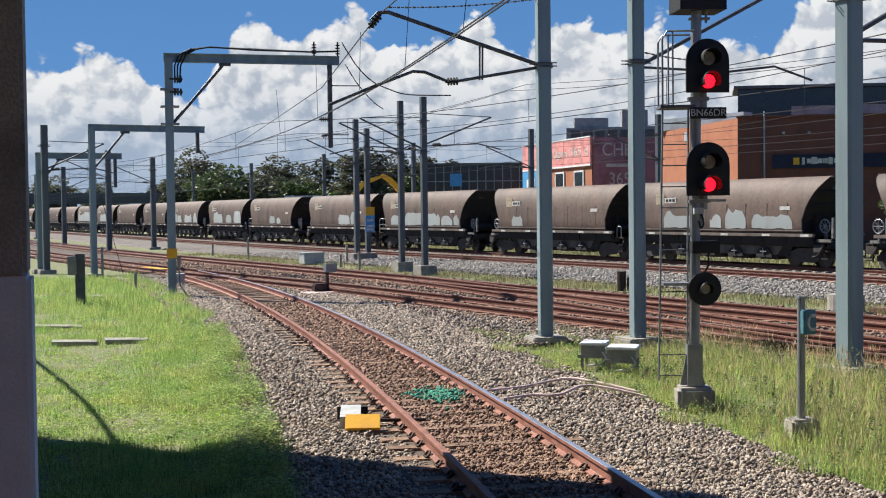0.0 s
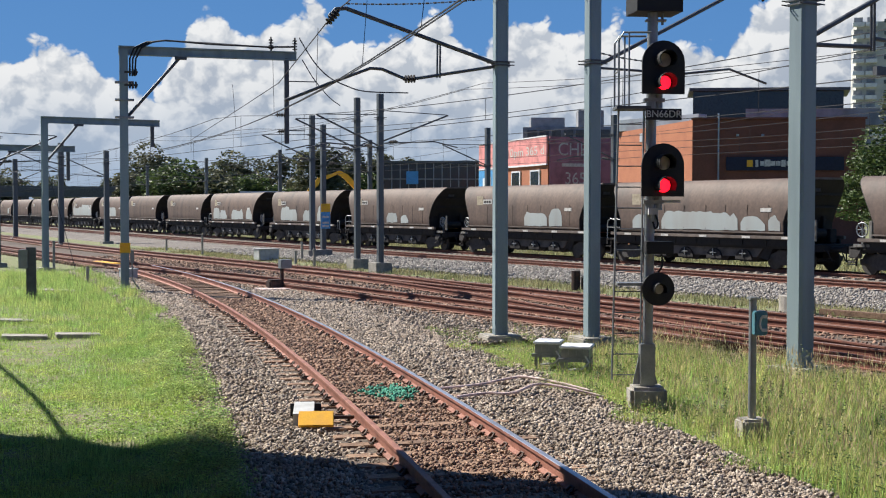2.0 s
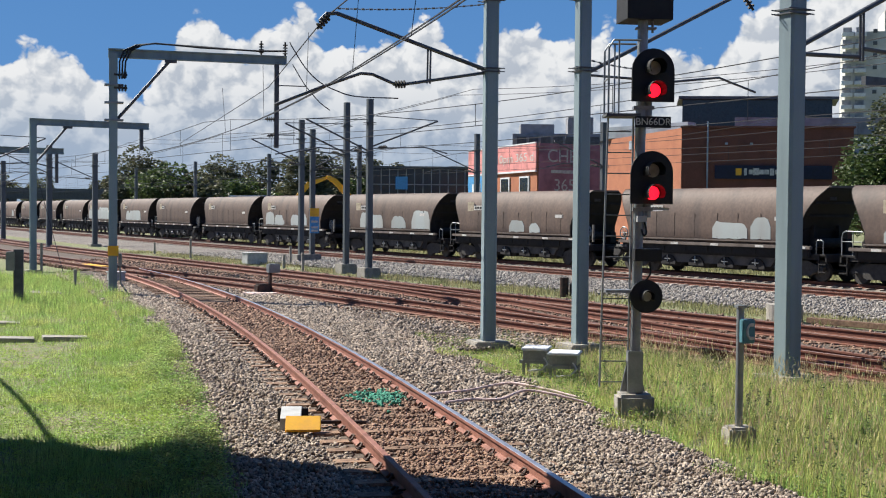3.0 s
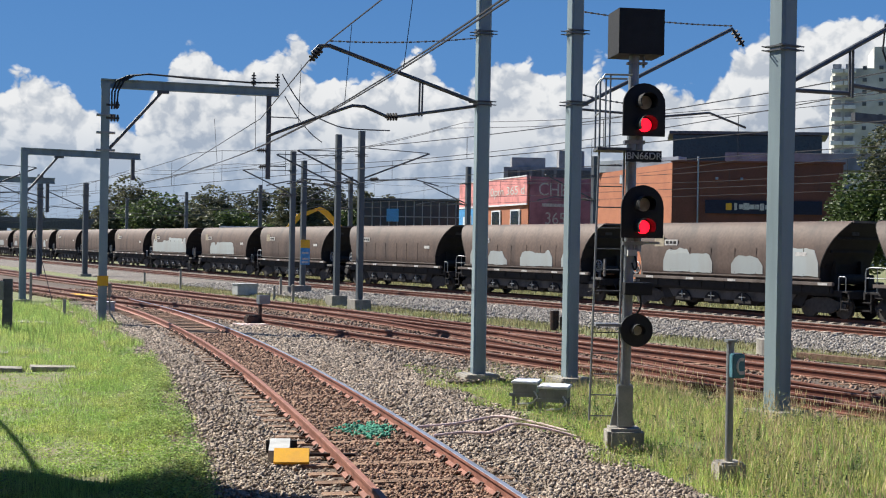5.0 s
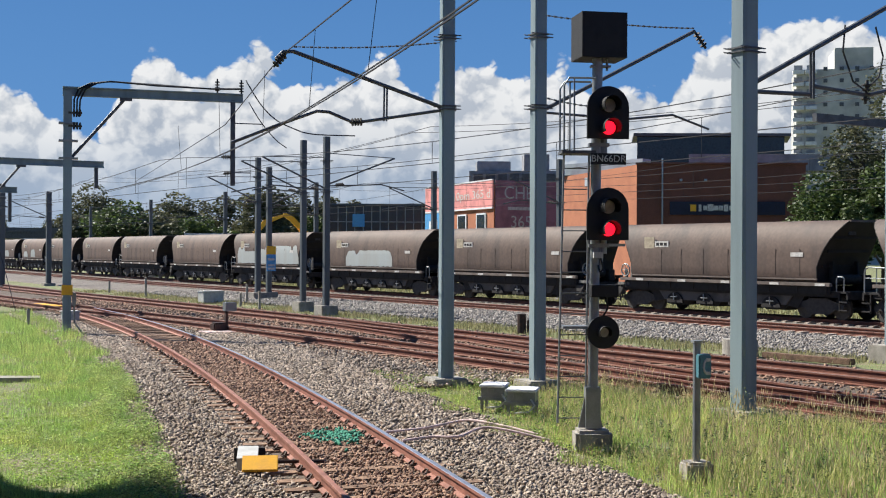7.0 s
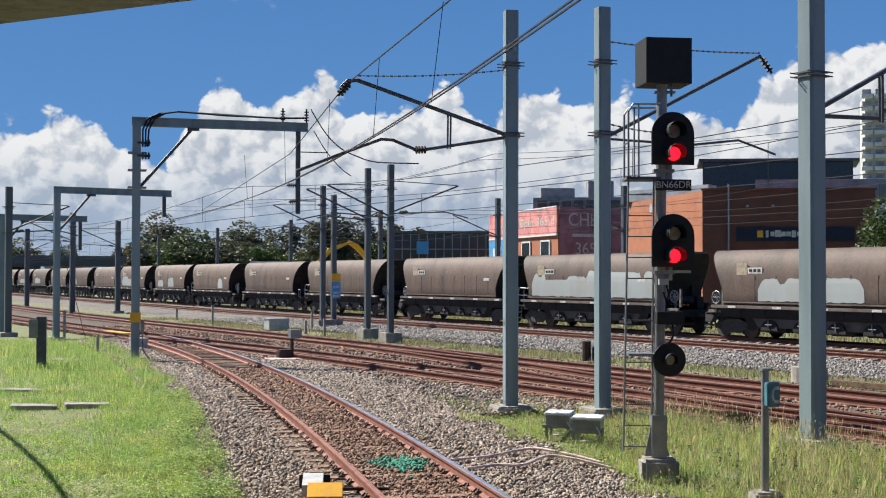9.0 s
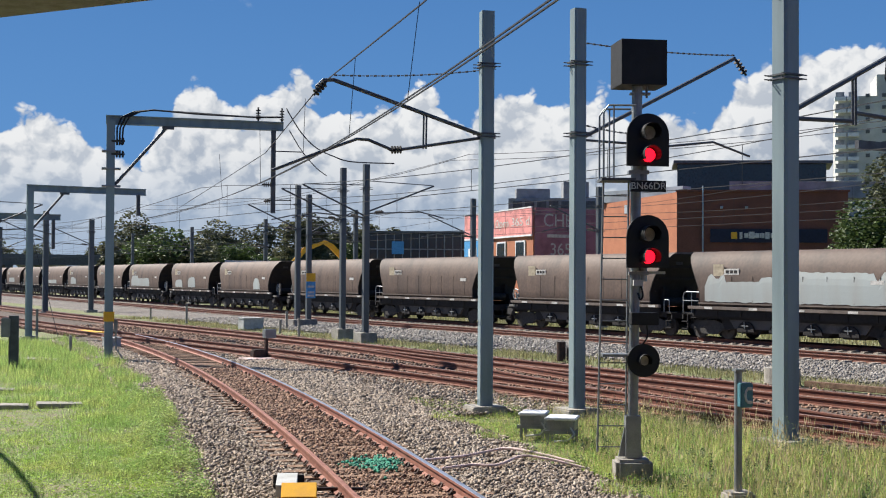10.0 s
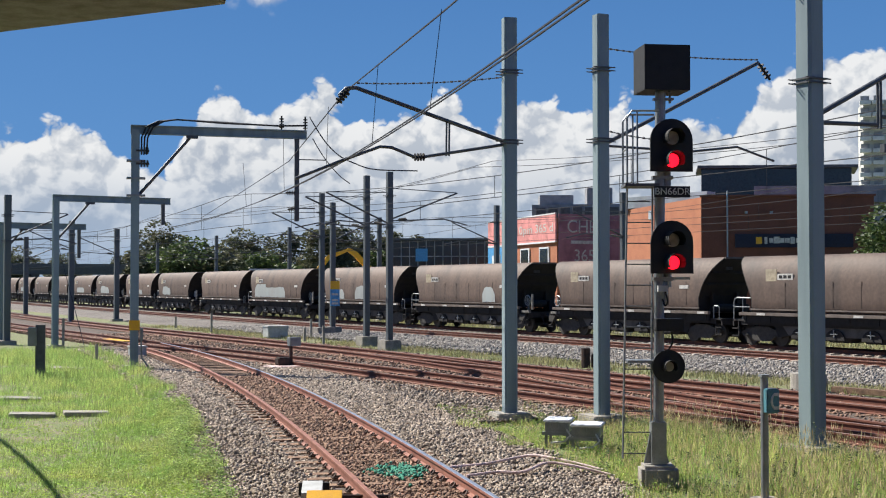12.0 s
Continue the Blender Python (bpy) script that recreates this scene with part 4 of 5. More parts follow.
def text(words, size, material, owner, m, label=""):
    cu = bpy.data.curves.new("lettering", "FONT")
    cu.body, cu.size, cu.extrude = words, size, 0.004
    cu.align_x, cu.align_y = "CENTER", "CENTER"
    tmp = new("lettering", cu)
    me = bpy.data.meshes.new_from_object(tmp.evaluated_get(bpy.context.evaluated_depsgraph_get()))
    bpy.data.objects.remove(tmp)
    me.materials.clear()
    me.materials.append(material)
    ob = new("lettering", me)
    ob.parent = owner
    ob.matrix_basis = m
    if label:
        tagged(ob, label)
    return ob


signal = thing("railway_signal", "tall railway signal with two red lights on a grey pole", "railway signal", pose(3.17, 18.82, -0.2, 0, 0, 0))
part("pole", tube(bmesh.new(), (0, 0, 0.3), (0.06, 0, 5.8), 0.078, 16), M_GALV, signal, smooth=False)
bm = bmesh.new()
box(bm, 0, 0, 0.08, 0.54, 0.5, 0.36, bev=0.05)
part("footing", bm, M_CONC, signal, "weathered concrete footing")
bm = bmesh.new()
box(bm, 0, 0, 0.58, 0.22, 0.22, 0.62, bev=0.01)
prism(bm, [(-0.21, 0.28), (-0.10, 0.28), (-0.10, 0.8)], -0.02, 0.02, "y")
prism(bm, [(0.16, 0.28), (0.10, 0.28), (0.10, 0.5)], -0.02, 0.02, "y")
part("base_bracket", bm, M_GALV, signal)
FACE = pose(0, 0, 0, 0, 0, 7)
for z0, lit in ((4.57, True), (3.07, True)):
    head = part("signal_head", arch_plate(0.64, 0.78, 0.04), M_BLACK, signal, "black arched backing board")
    head.matrix_basis = pose(0.19, -0.16, z0, 0, 0, 7)
    bx = part("lamp_housing", box(bmesh.new(), 0, 0.12, 0.32, 0.4, 0.2, 0.55, bev=0.03), M_BLACK, head)
    for dz, m_l, lb in ((0.49, M_LENS, "unlit lens"), (0.16, M_LAMP, "glowing red lens")):
        ln = part("lens", disc(0.10, 0.05), m_l, head, lb)
        ln.matrix_basis = pose(0, -0.03, dz)
        vz = part("visor", hood(0.125, 0.26), M_BLACK, head)
        vz.matrix_basis = pose(0, -0.02, dz)
    bm = bmesh.new()
    box(bm, 0.08, 0, z0 - 0.08, 0.3, 0.16, 0.05)
    tube(bm, (0.15, 0.0, z0 - 0.2), (0.15, 0.0, z0 + 0.1), 0.06, 10)
    part("bracket", bm, M_GALV, signal)
top = part("signal_head", box(bmesh.new(), 0, 0, 0.32, 0.58, 0.04, 0.60, bev=0.01), M_BLACK, signal, "black route indicator")
top.matrix_basis = pose(0.12, -0.1, 5.78, 0, 0, 7)
bm = bmesh.new()
prism(bm, [(-0.1, 0.0), (0.5, 0.0), (0.5, 0.65), (0.45, 0.65), (-0.1, 0.65)], -0.345, -0.33, "x")
prism(bm, [(-0.1, 0.0), (0.5, 0.0), (0.5, 0.65), (-0.1, 0.65)], 0.33, 0.345, "x")
box(bm, 0, 0.2, 0.655, 0.69, 0.6, 0.015)
box(bm, 0, 0.2, 0.0, 0.69, 0.6, 0.015)
box(bm, 0, -0.095, 0.325, 0.67, 0.012, 0.64)
part("hood_box", bm, M_BLACK, top)
bm = bmesh.new()
for x in (-0.1, 0.0, 0.1):
    tube(bm, (x + 0.1, 0, 5.6), (x + 0.1, 0, 5.8), 0.02, 6)
box(bm, 0.1, 0, 5.66, 0.3, 0.12, 0.03)
part("bracket", bm, M_GALV, signal)
plate = part("name_plate", box(bmesh.new(), 0, 0, 0, 0.54, 0.02, 0.165), M_BLACK, signal, "black plate with white letters")
plate.matrix_basis = pose(0.19, -0.2, 4.27, 0, 0, 7)
text("BN66DR", 0.145, M_MARK, plate, pose(0, -0.016, 0.0, 90, 0, 0))
sub = part("shunt_disc", disc(0.245, 0.03, 32), M_BLACK, signal, "round black subsidiary signal")
sub.matrix_basis = pose(0.13, -0.18, 1.71, 0, 0, 7)
part("lens", disc(0.07, 0.08), M_LENS, sub)
vz = part("visor", hood(0.09, 0.16), M_BLACK, sub)
bm = box(bmesh.new(), 0.14, -0.12, 2.32, 0.40, 0.3, 0.18, bev=0.01)
part("marker_box", bm, M_BLACK, signal)
bm = bmesh.new()
box(bm, 0.06, -0.1, 2.85, 0.14, 0.1, 0.09)
box(bm, 0.22, -0.06, 3.0, 0.5, 0.03, 0.04)
tube(bm, (0.12, -0.02, 2.6), (0.12, -0.02, 3.0), 0.03, 8)
part("cable_box", bm, M_PLASTIC, signal, "pale cable box")
part("loose_cable", pipe(bmesh.new(), smooth([(0.10, -0.1, 2.82), (0.13, -0.12, 2.66), (0.09, -0.12, 2.6), (0.06, -0.1, 2.7)]), 0.014), M_BLACK, signal)
part("loose_cable", pipe(bmesh.new(), smooth([(0.2, -0.05, 2.22), (0.21, -0.05, 2.05), (0.12, -0.02, 1.9)]), 0.014), M_BLACK, signal)
ladder = part("ladder", tube(tube(bmesh.new(), (-0.52, 0, 0.35), (-0.44, 0, 4.35), 0.016, 6), (-0.1, 0.02, 0.35), (-0.06, 0.02, 4.35), 0.016, 6), M_GALV, signal, "thin pale ladder")
for k in range(13):
    z = 0.42 + 0.31 * k
    x0 = -0.52 + 0.08 * (z - 0.35) / 4
    part("rung", tube(bmesh.new(), (x0, 0, z), (-0.09, 0.02, z), 0.009, 6), M_ARM, ladder)
part("platform", box(bmesh.new(), -0.25, 0, 4.37, 0.5, 0.5, 0.04), M_ARM, signal, "small steel standing platform")
part("platform", box(bmesh.new(), -0.26, -0.05, 1.78, 0.42, 0.3, 0.04), M_GALV, signal, "small steel step")
bm = bmesh.new()
for y in (-0.22, 0.22):
    pipe(bm, [(-0.47, y, 4.37), (-0.47, y, 5.35), (-0.40, y, 5.46), (0.0, y, 5.46)], 0.015)
    pipe(bm, [(-0.32, y, 4.37), (-0.32, y, 5.46)], 0.013)
pipe(bm, [(-0.47, -0.22, 4.9), (-0.47, 0.22, 4.9)], 0.012)
part("cage_rail", bm, M_GALV, signal, "tubular cage rail")

# ---- telephone post ----
phone = thing("telephone_post", "lineside telephone box on a galvanised post", "telephone", pose(4.08, 16.19, -0.2, 0, 0, 10))
part("post", tube(bmesh.new(), (0, 0, 0.1), (0, 0, 1.74), 0.05, 14), M_GALV, phone)
part("footing", box(bmesh.new(), 0, 0, 0.08, 0.36, 0.32, 0.26, bev=0.03), M_CONC, phone)
pb = part("phone_box", box(bmesh.new(), 0.05, -0.1, 1.44, 0.17, 0.12, 0.31, bev=0.015), M_TEAL, phone, "blue-green box with a handset sign")
bm = bmesh.new()
arc = [(0.075 + 0.05 * math.cos(a), -0.165, 1.44 + 0.09 * math.sin(a)) for a in np.linspace(1.9, 4.4, 8)]
pipe(bm, arc, 0.014, 6)
for q in (arc[0], arc[-1]):
    box(bm, q[0] + 0.025, q[1], q[2], 0.06, 0.016, 0.04)
part("handset_sign", bm, M_MARK, pb)
part("cap", box(bmesh.new(), 0.0, 0, 1.75, 0.12, 0.12, 0.03), M_GALV, phone)


# ---- small lineside things ----
def relay_box(x, y, w, turn_z):
    t = thing("relay_box", "pale grey lineside junction box on a steel frame", "junction box", pose(x, y, -0.25, 0, 0, turn_z), group="relay boxes")
    part("body", box(bmesh.new(), 0, 0, 0.33, w, 0.56, 0.2, bev=0.02), M_GALV, t)
    part("lid", box(bmesh.new(), 0, 0, 0.45, w + 0.06, 0.64, 0.05, bev=0.015), M_WHITE, t, "white lid")
    bm = bmesh.new()
    for px in (-1, 1):
        for py in (-1, 1):
            box(bm, px * w * 0.45, py * 0.26, 0.11, 0.05, 0.05, 0.28)
    box(bm, 0, -0.29, 0.22, w + 0.1, 0.04, 0.06)
    part("frame", bm, M_GALV, t)
    bm = bmesh.new()
    bm.free()
    for k in range(3):
        part("clip", box(bmesh.new(), -w * 0.25 + 0.13 * k, -0.29, 0.37, 0.03, 0.03, 0.12), M_GALV, t)
    bm = bmesh.new()
    pipe(bm, [(0.18, -0.27, 0.3), (0.26, -0.36, 0.2), (0.16, -0.4, 0.09), (-0.1, -0.36, 0.06)], 0.018)
    part("conduit", bm, M_MARK, t, "white flexible conduit")


relay_box(2.16, 23.75, 0.44, -14)
relay_box(2.6, 22.95, 0.5, -14)

lever = thing("point_lever", "yellow-faced points lever box beside the siding", "points lever", pose(-1.62, 16.9, -0.17, 0, 0, 4))
part("back_plate", box(bmesh.new(), -0.1, 0.50, 0.10, 0.42, 0.04, 0.17), M_BLACK, lever)
bm = bmesh.new()
prism(bm, [(-0.16, -0.02), (0.44, -0.02), (0.44, 0.22), (-0.16, 0.15)], -0.25, 0.02, "x")
part("cover", bm, M_PLASTIC, lever, "pale sloping metal cover")
bm = bmesh.new()
box(bm, 0.06, 0.0, 0.0, 0.46, 0.04, 0.29, pose(0, -0.36, 0.11, -58, 0, 0), bev=0.008)
part("face", bm, M_YELLOW, lever, "chipped safety-yellow face")
part("rod", tube(bmesh.new(), (0.0, 0.1, 0.06), (0.9, 0.3, 0.02), 0.025), M_IRON, lever)

swb = thing("switch_box", "grey switch box on a post beside the points", "switch box", pose(-5.4, 45.2, -0.2, 0, 0, 30))
part("post", box(bmesh.new(), 0, 0, 0.5, 0.1, 0.1, 1.0), M_IRON, swb)
part("box", box(bmesh.new(), 0.12, 0, 0.9, 0.42, 0.3, 0.32, bev=0.02), M_GALV, swb)
part("motor", box(bmesh.new(), -0.25, 0.1, 0.2, 0.5, 0.4, 0.3, bev=0.05), M_IRON, swb)
part("ground_plate", box(bmesh.new(), -0.2, -0.3, 0.04, 1.6, 0.9, 0.06, bev=0.02), M_PINKPIPE, swb, "torn pale membrane")
hp = thing("post_box", "grey junction box on a dark steel post in grass", "junction box", pose(-12.94, 40.94, -0.3, 0, 0, 12))
part("post", box(bmesh.new(), 0, 0, 0.85, 0.3, 0.16, 1.75), M_ARM, hp)
part("box", box(bmesh.new(), -0.24, 0, 1.35, 0.28, 0.3, 0.6, bev=0.02), M_GALV, hp)

for x, y, sx, sy, a in ((-9.3, 28.9, 1.0, 0.5, 15), (-8.2, 29.3, 1.0, 0.5, 20), (-13.2, 45.0, 1.6, 0.8, 15), (-11.2, 33.0, 1.6, 0.5, 10)):
    tagged(part("cover_slab", box(bmesh.new(), 0, 0, 0, sx, sy, 0.09, bev=0.012), M_CONC), "pale concrete cable cover slab lying in grass", "slab", "cover slabs").matrix_basis = pose(x, y, -0.24, 1, 2, a)
for x, y, sx, sy, sz in ((-9.5, 72.2, 1.2, 0.8, 0.6), (14.6, 32.6, 1.5, 0.9, 0.75), (-12.6, 52.5, 0.6, 0.6, 0.4)):
    bx = thing("lineside_cabinet", "pale grey lineside equipment cabinet on the ground", "cabinet", pose(x, y, -0.25, 0, 0, 30), group="lineside cabinets")
    part("body", box(bmesh.new(), 0, 0, sz / 2, sx, sy, sz, bev=0.02), M_PLASTIC, bx)
    part("lid", box(bmesh.new(), 0, 0, sz + 0.02, sx + 0.08, sy + 0.08, 0.06, bev=0.015), M_PLASTIC, bx)
for x, y in ((10.3, 35.9),):
    tagged(part("concrete_pit", tube(bmesh.new(), (0, 0, 0), (0, 0, 0.5), 0.5, 24), M_CONC), "round concrete cable pit in ballast", "pit", "cable pits").matrix_basis = pose(x, y, -0.28)
tagged(part("timber_sleeper", box(bmesh.new(), 0, 0, 0.08, 0.26, 2.9, 0.16, bev=0.02), M_SLEEPER), "old rust-brown timber sleeper lying on the ground", "beam").matrix_basis = pose(11.6, 34.0, -0.25, 0, 0, 34)
bm = bmesh.new()
tube(bm, (0, 0, 0), (0, 0, 0.7), 0.16, 12)
box(bm, 0.4, 0, 0.25, 0.4, 0.3, 0.5, bev=0.03)
tagged(part("pipe_stub", bm, M_IRON), "dark pipe stub beside a grey box", "pipe").matrix_basis = pose(5.1, 45.5, -0.25)
for line in ([(0.1, 20.0, -0.15), (0.7, 20.35, -0.14), (1.2, 20.75, -0.10), (1.5, 20.7, -0.06), (2.0, 20.3, -0.10), (2.5, 19.9, -0.18)],
             [(0.35, 19.1, -0.15), (0.8, 19.35, -0.13), (1.2, 19.3, -0.12), (1.6, 19.75, -0.05), (2.0, 19.6, -0.07), (2.6, 19.3, -0.18)]):
    tagged(part("conduit", pipe(bmesh.new(), smooth(line), 0.022, 8), M_PINKPIPE), "faded pink plastic conduit lying across ballast", "conduit", "conduits")
for s, o, h in ((58, 26.6, 0.9), (61, 26.9, 0.7), (66, 29.5, 1.0), (76, 27.2, 1.2), (84, 27.5, 0.8), (50, 13.2, 0.6), (63, 15, 1.3)):
    tagged(part("marker_stake", box(bmesh.new(), 0, 0, h / 2, 0.12, 0.12, h, bev=0.01), M_CONC), "short weathered marker stake in ballast", "stake", "marker stakes").matrix_basis = pose(*lay(s, o, -0.22), 0, 0, 20)
kp = thing("kilometre_board", "blue and yellow track board fixed to a mast", "sign", pose(-6.5, 76.55, 1.6, 0, 0, 12))
part("board", box(bmesh.new(), 0, 0, 0.35, 0.55, 0.03, 1.0), M_BLUE, kp)
part("board", box(bmesh.new(), 0, 0, 1.1, 0.55, 0.03, 0.5), M_YELLOW, kp, "yellow board")
for z in (0.55, 0.2, 0.0):
    part("marking", box(bmesh.new(), 0, -0.02, z, 0.4, 0.012, 0.12), M_MARK, kp)
p = lay(64, 17.9)
bm = bmesh.new()
box(bm, 0, 0, 0.02, 0.5, 3.2, 0.05)
tagged(part("yellow_cover", bm, M_YELLOW), "yellow cover board lying between the rails", "cover").matrix_basis = pose(p.x, p.y, -0.1, 0, 0, 33)

# ---- platform end, footbridge deck and pillar around the camera ----
bm = prism(bmesh.new(), [(-9.0, -12.0), (1.4, -12.0), (0.6, 1.6), (-9.0, 1.6)], -0.3, 1.03, "z")
tagged(part("platform_slab", bm, M_CONC), "weathered concrete platform end", "platform", kind="structure")
bm = prism(bmesh.new(), [(-2.83, 16.38), (-20.8, 25.64), (-27.0, 0.0), (-10.0, -16.0), (3.0, -12.0), (1.25, 0.0)], 6.34, 7.4, "z")
tagged(part("bridge_deck", bm, M_CONC), "stained concrete bridge deck overhead", "bridge", kind="structure")
pil = thing("bridge_pillar", "concrete pillar painted white at the bottom", "pillar", pose(-2.36, 5.72, 1.03, 0, 0, 18))
part("shaft", box(bmesh.new(), 0, 0, 3.345, 0.6, 0.5, 3.9, bev=0.02), M_CONC, pil)
part("painted_base", box(bmesh.new(), 0, 0, 0.69, 0.63, 0.53, 1.42, bev=0.02), M_WHITE, pil, "white-painted lower part")
part("foundation", box(bmesh.new(), 0, 0, -0.68, 0.9, 0.8, 1.32), M_CONC, pil)
for x, y, h in ((-16.0, 14.0, 6.62), (-18.0, 22.0, 6.62)):
    tagged(part("bridge_pillar", box(bmesh.new(), 0, 0, h / 2, 0.8, 0.8, h, bev=0.02), M_CONC), "plain concrete bridge pillar", "pillar").matrix_basis = pose(x, y, -0.28)


# added out of view behind the camera, to cut sky light on shaded faces
bm = prism(bmesh.new(), [(-45.0, -17.0), (55.0, -17.0), (55.0, -16.6), (-45.0, -16.6)], -0.3, 13.0, "z")
tagged(part("sky_block_wall", bm, M_BRICK_DK), "unseen plain dark brick wall added to block sky light", "wall", kind="structure")


# ---- buildings beyond the train ----
def walls(name, corners, z0, z1, material, owner, label=""):
    return part(name, prism(bmesh.new(), corners, z0, z1, "z"), material, owner, label)


def along(a, b, u, out):
    """A pose on the wall from a to b: u along it, y outwards to the viewer's back."""
    a, b = Vector(a), Vector(b)
    w = (b - a).normalized()
    n = Vector((w.y, -w.x))
    p = a + w * u + n * out
    return pose(p.x, p.y, 0, 0, 0, math.degrees(math.atan2(w.y, w.x)))


brick_shop = thing("brick_building", "two-storey brown brick shop building with a flat roof", "building")
CA, CB, CC = (18.94, 93.09), (15.6, 109.5), (31.2, 91.9)
# front takes the shaded brick tone, side wall the sunlit one
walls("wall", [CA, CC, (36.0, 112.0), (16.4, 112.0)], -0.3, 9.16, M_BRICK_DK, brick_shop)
walls("wall", [(18.92, 93.08), (18.93, 94.2), (16.0, 109.6), CB], -0.3, 9.14, M_BRICK, brick_shop, "side wall in the lighter orange brick tone, for sunlight")
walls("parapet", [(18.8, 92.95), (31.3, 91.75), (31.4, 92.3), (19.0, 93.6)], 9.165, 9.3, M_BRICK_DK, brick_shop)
walls("fascia", [(15.3, 108.6), (20.9, 100.5), (21.8, 101.6), (16.2, 109.6)], 9.2, 10.15, M_PALEB, brick_shop, "pale metal fascia")
walls("upper_storey", [(21.9, 107.6), (34.3, 106.5), (36, 112), (23, 113)], 9.2, 12.55, M_DARKG, brick_shop, "dark glazed upper storey")
walls("upper_roof", [(21.5, 107.1), (34.7, 106.0), (36.5, 112.5), (22.6, 113.5)], 12.56, 12.8, M_ARM, brick_shop)
walls("plant_screen", [(24.5, 100.0), (37.5, 98.8), (38, 101), (25, 102)], 9.2, 10.5, M_GREYB, brick_shop)
b = part("sign_board", box(bmesh.new(), 4.4, 0, 5.95, 0, 0, 0), M_NAVY, brick_shop)
bpy.data.objects.remove(b)
board = part("sign_board", box(bmesh.new(), 6.6, 0, 5.93, 8.4, 0.12, 0.98), M_NAVY, brick_shop, "long navy shop sign")
board.matrix_basis = along(CA, CC, 0, 0.1)
part("emblem", box(bmesh.new(), 4.1, -0.08, 5.95, 0.42, 0.05, 0.5), M_YELLOW, board)
for k, wd in enumerate((0.2, 0.28, 0.42, 0.34, 0.34, 0.3, 0.3, 0.24)):
    part("letter_shape", box(bmesh.new(), 4.6 + 0.38 * k, -0.08, 5.95 if k != 2 else 5.98, wd, 0.05, 0.5 if k in (0, 2, 5) else 0.34), M_MARK, board)
pole = part("downpipe", tube(bmesh.new(), (1.85, -0.05, 2.0), (1.85, -0.05, 9.6), 0.06, 8), M_PALEB, brick_shop, "pale downpipe")
pole.matrix_basis = along(CA, CC, 0, 0.1)
for u in (3.2, 5.0, 8.0):
    l = part("wall_lamp", box(bmesh.new(), u, -0.1, 8.0, 0.18, 0.25, 0.16), M_PALEB, brick_shop)
    l.matrix_basis = along(CA, CC, 0, 0.1)
wv = part("vent", box(bmesh.new(), 3.4, 0, 8.4, 0.6, 0.06, 0.7), M_PALEB, brick_shop)
wv.matrix_basis = along(CB, CA, 3.0, 0.05)

pharm = thing("hoarding_building", "low brick shop with large red and mauve hoardings", "building")
HL, HC, HR = (4.97, 135.2), (10.54, 117.5), (17.1, 120.9)
walls("wall", [HL, HC, HR, (13.0, 137.0)], -0.3, 8.9, M_BRICK, pharm)
hb = part("hoarding", box(bmesh.new(), 9.3, 0, 8.05, 18.6, 0.15, 2.6), M_PINK, pharm, "faded red hoarding")
hb.matrix_basis = along(HL, HC, 0, 0.1)
part("edge_strip", box(bmesh.new(), 9.3, -0.03, 6.75, 18.6, 0.16, 0.16), M_WHITE, hb, "white lower edge")
part("edge_strip", box(bmesh.new(), 9.3, -0.03, 9.35, 18.6, 0.16, 0.12), M_WHITE, hb, "white upper edge")
text("10pm 365 d", 1.15, M_MARK, hb, pose(13.2, -0.1, 8.05, 90, 0, 0) @ Matrix.Diagonal((1.8, 1, 1, 1)))
bb = part("blue_board", box(bmesh.new(), 3.9, 0, 5.3, 7.8, 0.15, 2.6), M_BLUE, pharm, "bright blue board")
bb.matrix_basis = along(HL, HC, 0, 0.12)
for k in range(3):
    part("board_shape", box(bmesh.new(), 1.8 + 1.6 * k, -0.1, 5.2 + 0.25 * k, 0.9, 0.03, 1.2 - 0.3 * k), M_WHITE, bb)
for u in (10.6, 15.6):
    wf = part("window", box(bmesh.new(), u, 0, 5.2, 2.4, 0.1, 2.2), M_WHITE, pharm, "white-framed window")
    wf.matrix_basis = along(HL, HC, 0, 0.08)
    part("pane", box(bmesh.new(), u, -0.06, 5.2, 1.9, 0.06, 1.9), M_DARKG, wf)
mb = part("hoarding", box(bmesh.new(), 3.7, 0, 6.6, 7.2, 0.15, 5.4), M_MAUVE, pharm, "mauve hoarding")
mb.matrix_basis = along(HC, HR, 0, 0.1)
text("CHE", 1.7, M_MARK, mb, pose(2.6, -0.1, 8.1, 90, 0, 0))
text("365", 1.6, M_MARK, mb, pose(2.9, -0.1, 5.4, 90, 0, 0))
part("board_shape", box(bmesh.new(), 3.2, -0.1, 6.7, 3.6, 0.03, 0.3), M_MARK, mb)

plant = thing("grey_building", "grey building with roof plant behind the hoardings", "building")
walls("wall", [(10.5, 150.0), (25.5, 147.6), (27, 158), (12, 160)], -0.3, 12.2, M_GREYB, plant)
for x, y, sx, sz in ((13.5, 152, 4.0, 13.4), (18.5, 151, 3.0, 14.2), (22.5, 150.5, 2.5, 12.9)):
    part("roof_unit", box(bmesh.new(), x, y, (12.2 + sz) / 2, sx, 2.5, sz - 12.2, bev=0.05), M_GREYB, plant)
for x in np.arange(11.5, 25, 1.4):
    part("louvre", box(bmesh.new(), x, 149.35 - (x - 10.5) * 0.16, 11.1, 1.1, 0.2, 1.4), M_ARM, plant)

